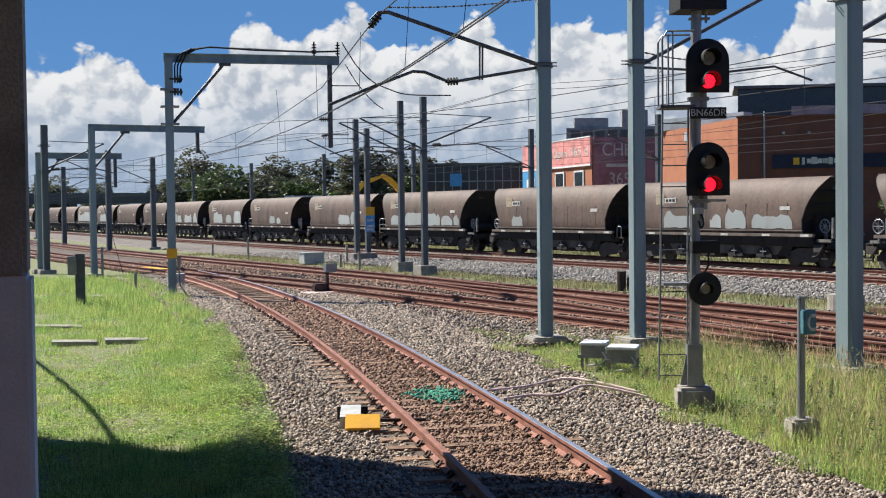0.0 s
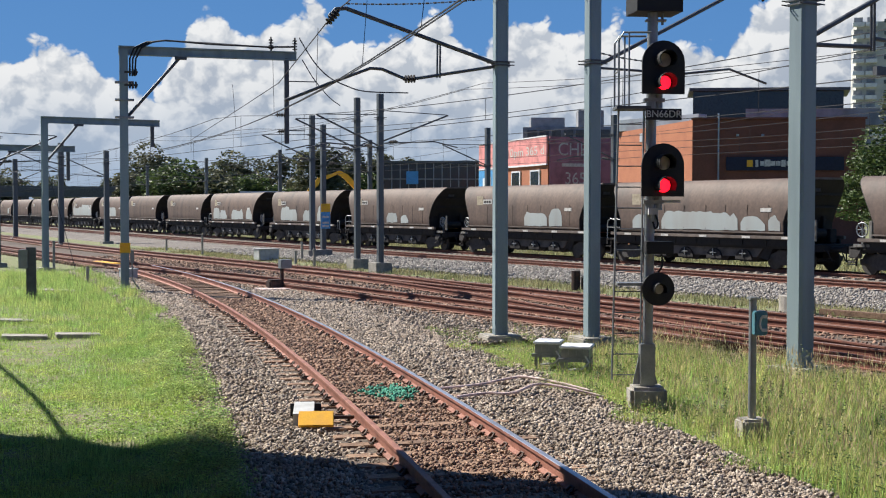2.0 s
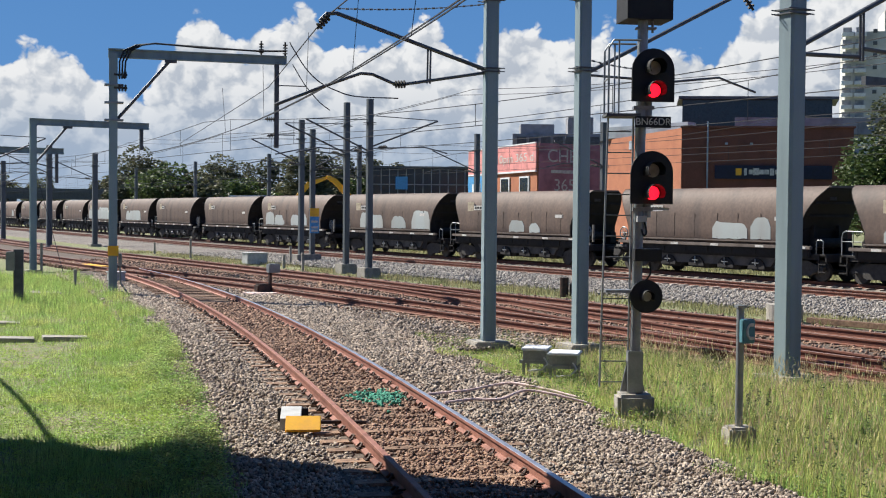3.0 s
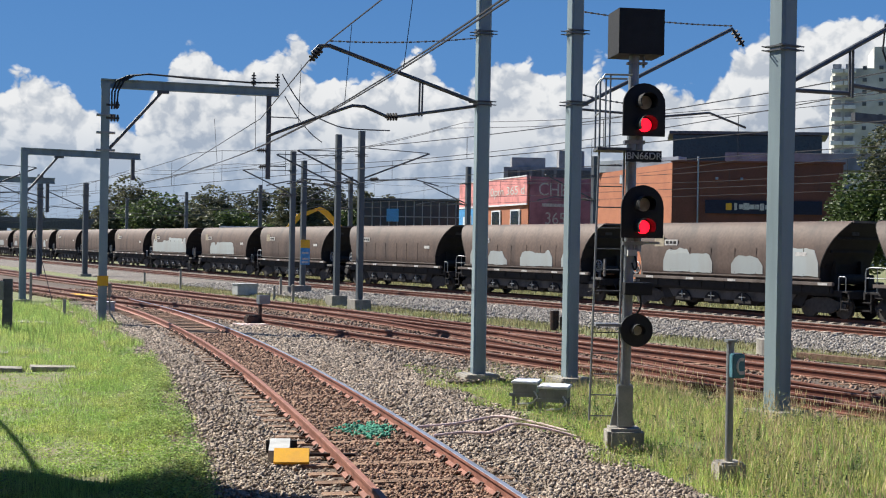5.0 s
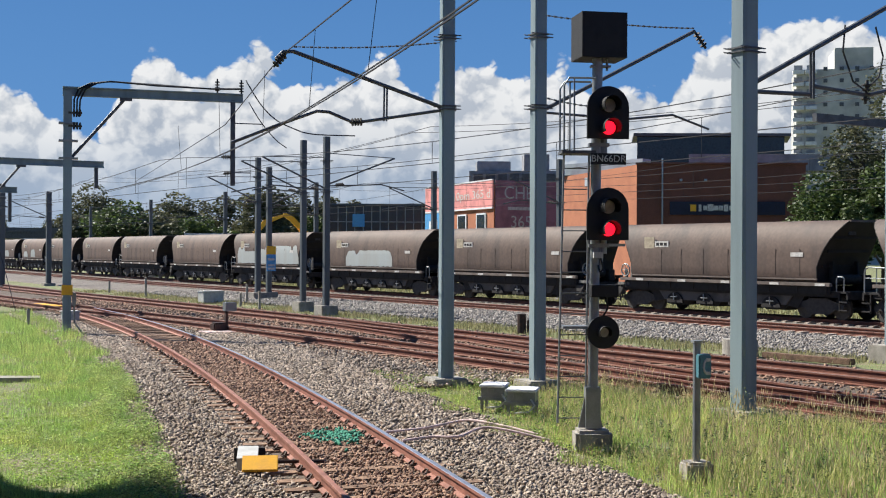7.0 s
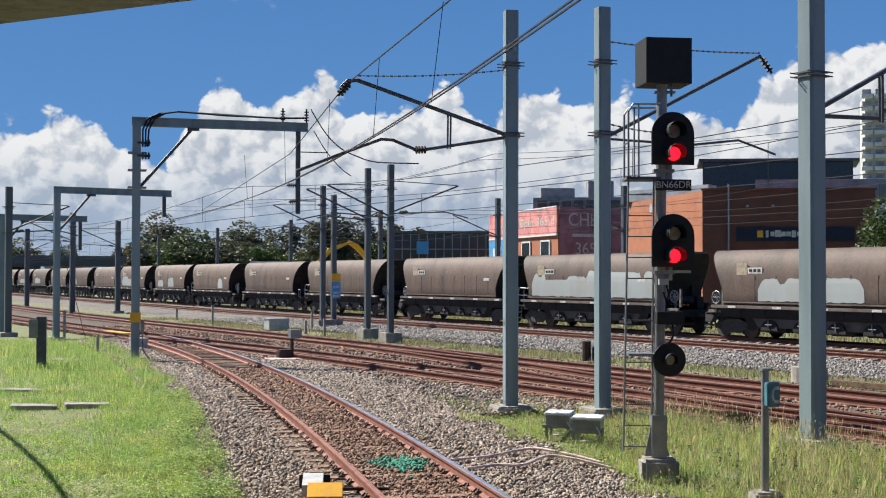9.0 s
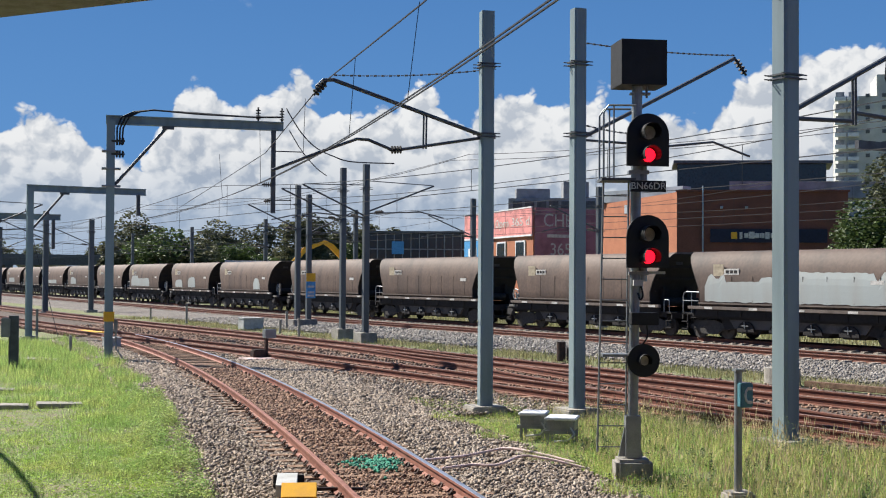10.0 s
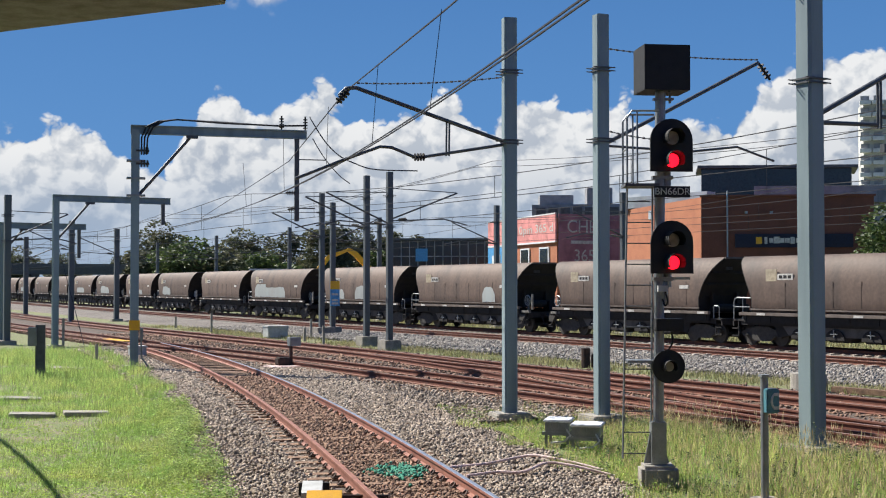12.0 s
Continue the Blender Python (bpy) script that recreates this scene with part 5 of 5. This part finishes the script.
tower = thing("apartment_tower", "pale high-rise apartment tower with balconies", "building", pose(113.0, 311.0, 0, 0, 0, -14))
part("wall", box(bmesh.new(), 0, 0, 23.5, 20, 16, 47.6), M_TOWER, tower)
part("wall", box(bmesh.new(), 3.5, 0, 25.5, 9, 15, 54.0), M_TOWER, tower)
for k in range(15):
    z = 6.0 + 2.9 * k
    for x in (-9.6, -6.6):
        bl = part("balcony", box(bmesh.new(), x, -8.6, z, 2.6, 1.6, 0.9), M_WHITE, tower)
        part("opening", box(bmesh.new(), x, -8.05, z + 1.2, 2.0, 0.3, 1.1), M_GREYB, bl)
    for x in (-3.2, 0.6, 4.2, 7.6):
        part("window", box(bmesh.new(), x, -8.0, z + 0.8, 0.95, 0.3, 0.9), M_ARM, tower)

stn = thing("glazed_building", "long dark glazed station building with a flat roof", "building")
walls("wall", [(-7.6, 190.0), (7.4, 190.0), (7.4, 200), (-7.6, 200)], -0.3, 9.4, M_DARKG, stn)
part("roof", box(bmesh.new(), -0.1, 195, 9.55, 16.4, 11.5, 0.3), M_ARM, stn)
for x in np.arange(-7.5, 7.5, 1.25):
    part("mullion", box(bmesh.new(), x, 189.9, 6.5, 0.14, 0.15, 5.6), M_GREYB, stn)
part("transom", box(bmesh.new(), 0, 189.9, 7.0, 15, 0.15, 0.14), M_GREYB, stn)
part("notice", box(bmesh.new(), -3.2, 189.7, 7.2, 1.8, 0.1, 1.9), M_BLUE, stn)
br = thing("road_bridge", "dark concrete road bridge over the lines far away", "bridge")
part("deck", box(bmesh.new(), 0, 0, 5.6, 60, 8, 1.3, pose(-95, 262, 0, 0, 0, 30)), M_ARM, br)
part("parapet", box(bmesh.new(), 0, -4.1, 6.7, 60, 0.3, 1.0, pose(-95, 262, 0, 0, 0, 30)), M_ARM, br)
for x in (-28, -8, 10, 28):
    part("pier", box(bmesh.new(), x, 0, 2.3, 1.6, 7, 5.4, pose(-95, 262, 0, 0, 0, 30)), M_ARM, br)

# ---- excavator beyond the train ----
ex = thing("excavator", "yellow tracked excavator with a bent boom", "excavator", pose(-11.3, 149.5, 1.6, 0, 0, 10))
part("undercarriage", box(bmesh.new(), 0, 0, 0.5, 3.6, 2.6, 1.0, bev=0.2), M_UNDER, ex)
part("house", box(bmesh.new(), 1.6, 0, 1.9, 3.0, 2.4, 1.5, bev=0.12), M_YELLOW, ex)
part("cab", box(bmesh.new(), 0.2, -0.5, 2.2, 1.3, 1.1, 1.9, bev=0.1), M_DARKG, ex)
bm = bmesh.new()
prism(bm, [(3.5, 2.6), (1.2, 5.0), (0.2, 5.5), (-0.2, 5.2), (0.8, 4.5), (2.8, 2.4)], -0.3, 0.3, "y")
part("boom", bm, M_YELLOW, ex)
bm = bmesh.new()
prism(bm, [(0.3, 5.45), (-0.1, 4.95), (-2.0, 4.1), (-3.5, 2.3), (-4.0, 2.6), (-2.3, 4.6)], -0.22, 0.22, "y")
part("dipper_arm", bm, M_YELLOW, ex)
bm = bmesh.new()
prism(bm, [(-4.3, 2.3), (-5.2, 2.2), (-5.3, 1.4), (-4.2, 1.2)], -0.5, 0.5, "y")
part("bucket", bm, M_YELLOW, ex)
shed = thing("site_shed", "long white site shed behind the goods train", "shed", pose(-18.9, 141.0, 1.6, 0, 0, 4))
part("wall", box(bmesh.new(), 0, 0, 1.35, 4.6, 2.4, 2.7), M_PLASTIC, shed)
part("roof", box(bmesh.new(), 0, 0, 2.8, 4.9, 2.7, 0.2, bev=0.03), M_WHITE, shed, "white sheet roof")
part("door", box(bmesh.new(), 1.2, -1.22, 1.0, 0.85, 0.05, 2.0), M_GREYB, shed)
tagged(part("earth_bank", prism(bmesh.new(), [(-30, 143), (14, 141), (16, 158), (-32, 160)], -0.4, 1.6, "z"), M_SOIL), "low bank of earth behind the goods lines", "bank", kind="structure")


# ---- trees ----
def tree(name, label, x, y, z, h, w, leaf, seed, n=1500, size=0.55, lean=0.0):
    """Trunk, limbs and a crown of many leaf clumps in several uneven masses."""
    rng = np.random.RandomState(seed)
    t = thing(name, label, "tree", pose(x, y, z))
    bm = bmesh.new()
    tube(bm, (0, 0, -0.3), (lean, 0, h * 0.5), 0.035 * h, 8, 0.02 * h)
    masses = []
    for k in range(20):
        a = rng.uniform(0, 6.28)
        r = w * 0.5 * math.sqrt(rng.uniform(0, 1)) * 0.75
        zc = h * rng.uniform(0.36, 0.86) * (1 - 0.25 * (r / (w * 0.5)) ** 2.0)
        c = Vector((r * math.cos(a) + lean, r * math.sin(a), zc))
        masses.append((c, w * rng.uniform(0.12, 0.21), h * rng.uniform(0.09, 0.15)))
        tube(bm, (lean * 0.6, 0, h * rng.uniform(0.25, 0.45)), c, 0.012 * h, 6, 0.004 * h)
    masses.append((Vector((lean, 0, h * 0.86)), w * 0.2, h * 0.14))
    part("trunk", bm, M_BARK, t)
    pts = []
    for c, rw, rh in masses:
        m = n // len(masses)
        v = rng.normal(size=(m, 3))
        v /= np.linalg.norm(v, axis=1)[:, None]
        v *= rng.uniform(0.55, 1.08, m)[:, None] ** 0.6
        pts.append(v * (rw, rw, rh) + np.array(c))
    pts = np.concatenate(pts)
    quad = [(-0.5, -0.25, 0), (0.5, -0.3, 0.1), (0.45, 0.3, 0), (-0.4, 0.28, 0.12)]
    sc = rng.uniform(0.6, 1.3, (len(pts), 1)) * size * np.ones((1, 3))
    cr = scatter("crown", leaf, quad, [(0, 1, 2), (0, 2, 3)], pts, sc, spins(len(pts), 1.5), kind="")
    cr.parent = t
    return t


def out(deg, dist):
    return dist * math.sin(radians(deg)), dist * math.cos(radians(deg))


for i, (deg, elev, dist, w, leaf) in enumerate(((-12.6, 2.9, 205, 11, M_LEAF), (-9.0, 2.55, 205, 12, M_LEAF), (-6.9, 2.4, 215, 10, M_LEAF), (-5.0, 2.95, 190, 9, M_LEAF),
                                                (-3.6, 2.7, 200, 9, M_LEAF), (-2.4, 2.5, 215, 8, M_LEAF), (-1.2, 2.3, 240, 8, M_LEAF), (-18.4, 1.7, 300, 12, M_LEAF), (-16.5, 1.4, 320, 12, M_LEAF),
                                                (-20.5, 1.6, 310, 14, M_LEAF), (-14.3, 1.3, 330, 10, M_LEAF))):
    x, y = out(deg, dist)
    tree("gum_tree", "spreading grey-green gum tree behind the goods line", x, y, -0.3, dist * math.tan(radians(elev)) + 3.0, w, leaf, 10 + i, 6500, 0.42)
for i, (deg, elev, dist, w) in enumerate(((-11.2, 2.15, 180, 13), (-10.0, 1.8, 178, 10), (-8.0, 1.5, 185, 11), (-6.0, 1.4, 190, 10), (-3.0, 1.6, 195, 9), (-13.4, 1.6, 190, 8), (-1.0, 1.2, 230, 12))):
    x, y = out(deg, dist)
    tree("bushy_tree", "dense bright green bushy tree behind the goods line", x, y, -0.3, dist * math.tan(radians(elev)) + 3.0, w, M_LEAF2 if i % 2 == 0 else M_LEAF, 40 + i, 6500, 0.40)
for i, (x, y, h, w, lf) in enumerate(((29.3, 70.5, 14.2, 9.5, M_LEAF), (25.0, 71.0, 7.6, 7.4, M_LEAF2), (27.5, 68.0, 8.0, 7.0, M_LEAF2), (32.5, 66.0, 8.5, 8, M_LEAF2), (36.0, 70.0, 11.0, 9, M_LEAF))):
    tree("garden_tree", "leafy green tree beside the brick building", x, y, -0.3, h, w, lf, 60 + i, 15000, 0.19)

# ---- ballast stones ----
random.seed(5)
SV = [(x * random.uniform(0.55, 1.15), y * random.uniform(0.55, 1.1), z * random.uniform(0.45, 1.05)) for x in (-1, 1) for y in (-1, 1) for z in (-1, 1)]
SF = [(0, 1, 3), (0, 3, 2), (4, 6, 7), (4, 7, 5), (0, 4, 5), (0, 5, 1), (2, 3, 7), (2, 7, 6), (0, 2, 6), (0, 6, 4), (1, 5, 7), (1, 7, 3)]


def stones(name, label, material, places, size, grow=14.0):
    n = len(places)
    sc = np.random.uniform(0.5, 1.25, (n, 3)) * size * np.sqrt(np.maximum(places[:, 1:2], 12) / grow)
    sc *= np.random.uniform(0.7, 1.25, (n, 1))
    return tagged(scatter(name, material, SV, SF, places, sc, spins(n)), label, "ballast", kind="stuff")


def spur_x(y):
    return -1.878e-5 * y ** 3 - 4.372e-4 * y ** 2 - 0.1975 * y + 3.319


def strip(n, y0, y1, u0, u1, z, power=1.0):
    """Random places along the siding, u metres to the side of its centre."""
    y = y0 + (y1 - y0) * np.random.uniform(0, 1, n) ** power
    u = np.random.uniform(u0, u1, n)
    z = z - 0.006 * (np.abs(u) < 1.28)
    return np.stack([spur_x(y) + u * 1.03, y + u * 0.22, z + np.random.uniform(-0.02, 0.02, n)], 1)


def clear_of_rails(p, keep=0.11):
    u = (p[:, 0] - spur_x(p[:, 1])) / 1.03
    u = (p[:, 0] - spur_x(p[:, 1] - u * 0.22)) / 1.03
    return p[np.abs(np.abs(u) - 0.7525) > keep]


np.random.seed(11)
P_IN = clear_of_rails(strip(18000, 10.5, 40, -0.75, 0.75, -0.184, 2.4))
stones("rusty_ballast", "rust-stained ballast stones between the rails", M_STONE_RUST, P_IN, 0.0205)
P_L = np.concatenate([strip(23000, 10.5, 44, -2.75, -1.22, -0.19, 2.4), clear_of_rails(strip(4200, 10.5, 44, -1.25, -0.8, -0.208, 2.4))])
P_R = clear_of_rails(strip(36000, 10.5, 44, 0.8, 3.05, -0.19, 2.4))
stones("loose_ballast", "grey-brown ballast stones beside the siding", M_STONE, np.concatenate([P_L, P_R]), 0.0205)


def main_strip(n, s0, s1, o0, o1, z):
    s = s0 + (s1 - s0) * np.random.uniform(0, 1, n) ** 1.3
    o = np.random.uniform(o0, o1, n)
    return np.stack([-0.5 * s + 0.866 * o, 0.866 * s + 0.5 * o, np.full(n, z) + np.random.uniform(-0.02, 0.02, n)], 1)


stones("loose_ballast", "grey-brown ballast stones on the siding's far shoulder", M_STONE, strip(6500, 34, 58, -3.2, -1.3, -0.195), 0.036, 40.0)
P_M = main_strip(16000, 23, 62, 11.4, 17.6, -0.2)
u = P_M[:, 0] - spur_x(P_M[:, 1])
P_M = P_M[u > 1.0]
stones("loose_ballast", "grey-brown ballast stones between the siding and the main lines", M_STONE, P_M, 0.036, 40.0)
stones("rusty_ballast", "rust-stained ballast stones along the main lines", M_STONE_RUST, main_strip(16000, 4, 75, 17.0, 26, -0.195), 0.04, 40.0)
stones("pale_ballast", "pale grey ballast stones on the goods line's shoulder", M_STONE_PALE, main_strip(24000, 14, 85, 29.0, 35.3, -0.19), 0.044, 60.0)
gs = np.random.normal(size=(260, 3)) * (0.22, 0.34, 0.004) + (-0.62, 19.7, -0.16)
stones("green_sprayed_stones", "ballast stones sprayed with green paint", M_GREEN_ST, gs, 0.021)

# ---- rail clips on the siding ----
bm = bmesh.new()
tube(bm, (-0.1, 0, -0.155), (0.1, 0, -0.155), 0.016, 5)
box(bm, 0, 0, -0.172, 0.28, 0.15, 0.018)
pipe(bm, [(-0.11, -0.06, -0.16), (-0.07, -0.02, -0.115), (-0.08, 0.03, -0.11), (-0.12, 0.06, -0.16)], 0.016, 5)
pipe(bm, [(0.11, -0.06, -0.16), (0.07, -0.02, -0.115), (0.08, 0.03, -0.11), (0.12, 0.06, -0.16)], 0.016, 5)
clip0 = part("rail_clip", bm, M_IRON, near_track)
clip_me = clip0.data
first = True
for ob in [o for o in near_track.children if o.name.startswith("sleeper")]:
    if ob.location.y > 42 or ob.location.y < 8:
        continue
    for q in (-0.7525, 0.7525):
        c = clip0 if first else new("rail_clip", clip_me)
        first = False
        c.parent = near_track
        c.matrix_basis = ob.matrix_basis @ Matrix.Translation((q, 0, 0))


# ---- grass ----
def bank(xy):
    """The ground's height, rising over the shoulders of the siding's ballast."""
    u = np.abs((xy[:, 0] - spur_x(xy[:, 1])) / 1.02 + 0.1)
    return (-0.31 + 0.13 * np.clip((3.45 - u) / 0.45, 0, 1))[:, None]


def blades(name, label, material, xy, h, width, kind="stuff", shape="bent", lean=0.35):
    """Thin blades: straight short ones, bent long ones, or stalks with a seed head."""
    n = len(xy)
    p = np.concatenate([xy, bank(xy)], 1)
    sc = np.stack([np.full(n, width), h, h], 1)
    v, f = {"short": ([(-0.5, 0, 0), (0.5, 0, 0), (0, 0.25, 1.0)], [(0, 1, 2)]),
            "bent": ([(-0.5, 0, 0), (0.5, 0, 0), (0.38, 0.08, 0.6), (-0.38, 0.08, 0.6), (0, 0.32, 1.0)], [(0, 1, 2), (0, 2, 3), (3, 2, 4)]),
            "seed": ([(-0.4, 0, 0), (0.4, 0, 0), (0, 0.07, 0.8), (-1.6, 0.09, 0.86), (1.6, 0.09, 0.88), (0, 0.13, 1.0)], [(0, 1, 2), (2, 4, 3), (3, 4, 5)])}[shape]
    return tagged(scatter(name, material, v, f, p, sc, spins(n, lean)), label, "grass", kind=kind)


def leafy(name, label, material, xy, h, spread, per, size):
    """Broad-leaved plants: small leaves round short stems."""
    n = len(xy)
    base = np.repeat(np.concatenate([xy, bank(xy) + 0.02], 1), per, 0)
    up = np.random.uniform(0.05, 1, n * per)
    away = np.random.normal(size=(n * per, 2)) * (spread * (1.15 - 0.7 * up))[:, None]
    base[:, :2] += away
    base[:, 2] += up * np.repeat(h, per)
    sc = np.random.uniform(0.6, 1.4, (n * per, 1)) * size * np.ones((1, 3))
    leaf = [(-0.5, 0, 0), (0, -0.28, 0.06), (0.55, 0, 0), (0, 0.28, 0.06)]
    return tagged(scatter(name, material, leaf, [(0, 1, 2), (0, 2, 3)], base, sc, spins(n * per, 1.1)), label, "weeds", kind="stuff")


def patchy(xy, scale, cut, seed=0.0):
    v = np.array([noise.noise(Vector((x * scale + seed, y * scale, seed))) for x, y in xy])
    return v, v > cut


def soft_keep(xy, scale, lo, hi, seed):
    """Thins places out where a smooth field is low."""
    v, _ = patchy(xy, scale, 0, seed)
    return v, np.random.uniform(0, 1, len(xy)) < np.clip((v - lo) / (hi - lo), 0.03, 1)


np.random.seed(21)
n = 380000
y = 10 + 48 * np.random.uniform(0, 1, n) ** 1.6
x = spur_x(y) - 2.6 - 0.3 * np.sin(y * 1.3) * np.sin(y * 0.47 + 1) - np.random.exponential(0.3, n) - np.random.exponential(0.4 * (6 + y * 0.25), n)
xy = np.stack([x, y], 1)
xy = xy[x > -0.42 * y - 3]
v, ok = soft_keep(xy, 0.42, -0.45, 0.1, 0.0)
xy, v = xy[ok], v[ok]
w2, ok = soft_keep(xy, 1.9, -0.5, 0.25, 3.0)
xy, v, w2 = xy[ok], v[ok], w2[ok]
tall = np.clip((xy[:, 1] - 24) / 20, 0, 1) * 0.24
hs = np.random.uniform(0.02, 0.10, len(xy)) * (1.0 + 1.1 * v + 0.5 * w2) + tall * np.random.uniform(0.1, 1.2, len(xy)) * (1 + w2) + 0.035
blades("short_grass", "bright green short grass with bare patches", M_GRASS, xy, hs, 0.011, shape="short", lean=0.6)
n = 12000
y = 10 + 26 * np.random.uniform(0, 1, n) ** 1.4
xy = np.stack([spur_x(y) - 2.9 - np.random.exponential(2.6, n), y], 1)
v, ok = soft_keep(xy, 0.6, -0.3, 0.3, 7.0)
leafy("clover", "low yellow-green clover among short grass", M_CLOVER, xy[ok], np.random.uniform(0.03, 0.10, ok.sum()), 0.08, 13, 0.032)
n = 1500
y = 11 + 19 * np.random.uniform(0, 1, n)
xy = np.stack([spur_x(y) - 2.55 - np.random.exponential(0.5, n), y], 1)
v, ok = soft_keep(xy, 0.9, -0.1, 0.3, 4.0)
leafy("weeds", "leafy green weeds along the ballast's edge", M_GRASS, xy[ok], np.random.uniform(0.1, 0.36, ok.sum()), 0.075, 60, 0.028)
n = 300000
s = np.random.uniform(-6, 27, n)
o = np.random.uniform(9.0, 17.4, n)
xy = np.stack([-0.5 * s + 0.866 * o, 0.866 * s + 0.5 * o], 1)
edge = xy[:, 0] - spur_x(xy[:, 1])
keep = (edge > 3.0 + 0.3 * np.sin(xy[:, 1] * 2.1) + np.random.exponential(0.25, n)) & (xy[:, 1] > 9) & (s < 25.5 + np.sin(o * 3) * 1.2)
xy = xy[keep]
v, ok = soft_keep(xy, 0.8, -0.6, -0.05, 9.0)
xy, v = xy[ok], v[ok]
w2, ok = soft_keep(xy, 2.6, -0.55, 0.1, 5.0)
xy, v, w2 = xy[ok], v[ok], w2[ok]
pick = np.random.uniform(0, 1, len(xy))
grow = np.clip((xy[:, 0] - 1.4) / 3.2, 0.3, 1.0) * (1 + 0.6 * v + 0.6 * w2)
for lo, hi, name, label, m, h0, h1, wd, shape in ((0.0, 0.54, "long_grass", "long green grass round the signal and masts", M_GRASS, 0.05, 0.30, 0.009, "bent"),
                                                  (0.54, 0.86, "dry_grass", "straw-coloured dry grass round the signal", M_DRY, 0.08, 0.40, 0.007, "bent"),
                                                  (0.86, 1.0, "seeding_grass", "tall stalks of seeding grass round the signal", M_SEED, 0.18, 0.58, 0.0042, "seed")):
    q = (pick >= lo) & (pick < hi)
    blades(name, label, m, xy[q], np.random.uniform(h0, h1, q.sum()) * grow[q] + 0.04, wd, shape=shape, lean=0.3)
n = 5200
q = np.random.randint(0, len(xy), n)
front = xy[q][(xy[q][:, 0] - spur_x(xy[q][:, 1])) < 5.2]
leafy("weeds", "bright leafy weeds at the foot of the long grass", M_CLOVER, front, np.random.uniform(0.06, 0.2, len(front)), 0.08, 26, 0.026)
n = 420
q = np.random.randint(0, len(xy), n)
leafy("tall_weeds", "dark leafy weed stems standing in the grass", M_LEAF2, xy[q], np.random.uniform(0.3, 0.6, n) * np.clip(grow[q], 0.3, 1.2), 0.035, 70, 0.03)
n = 30000
s = np.random.uniform(2, 90, n)
o = np.random.normal(28.0, 0.9, n)
xy = np.stack([-0.5 * s + 0.866 * o, 0.866 * s + 0.5 * o], 1)
v, ok = soft_keep(xy, 0.35, -0.3, 0.3, 2.0)
blades("verge_grass", "dry yellow-green grass between the lines", M_VERGE, xy[ok], np.random.uniform(0.07, 0.26, ok.sum()), 0.026)
n = 20000
s = np.random.uniform(20, 120, n)
o = np.random.uniform(44.5, 56, n)
xy = np.stack([-0.5 * s + 0.866 * o, 0.866 * s + 0.5 * o], 1)
blades("verge_grass", "green grass beyond the goods train", M_VERGE, xy, np.random.uniform(0.15, 0.4, n), 0.05)
# cable and pole stand out of view, added for the curved shadow on the grass
bm = pipe(bmesh.new(), smooth([(-16.5, 33.5, 6.2), (-14.6, 31.0, 5.3), (-12.6, 27.2, 5.1), (-11.4, 24.6, 5.25), (-10.4, 22.0, 5.6), (-9.6, 19.2, 6.25)]), 0.05, 8)
tagged(part("shadow_cable", bm, M_BLACK), "unseen thick slack black cable added to cast a curved shadow", "cable")
mast("added_cable_pole", "unseen grey steel pole added to carry the slack cable", -16.5, 33.5, 6.3, 0.2, M_FARMAST)


def motions():
    for k, w in WAGONS:
        walk(w, wagon_rows(k))


motions()
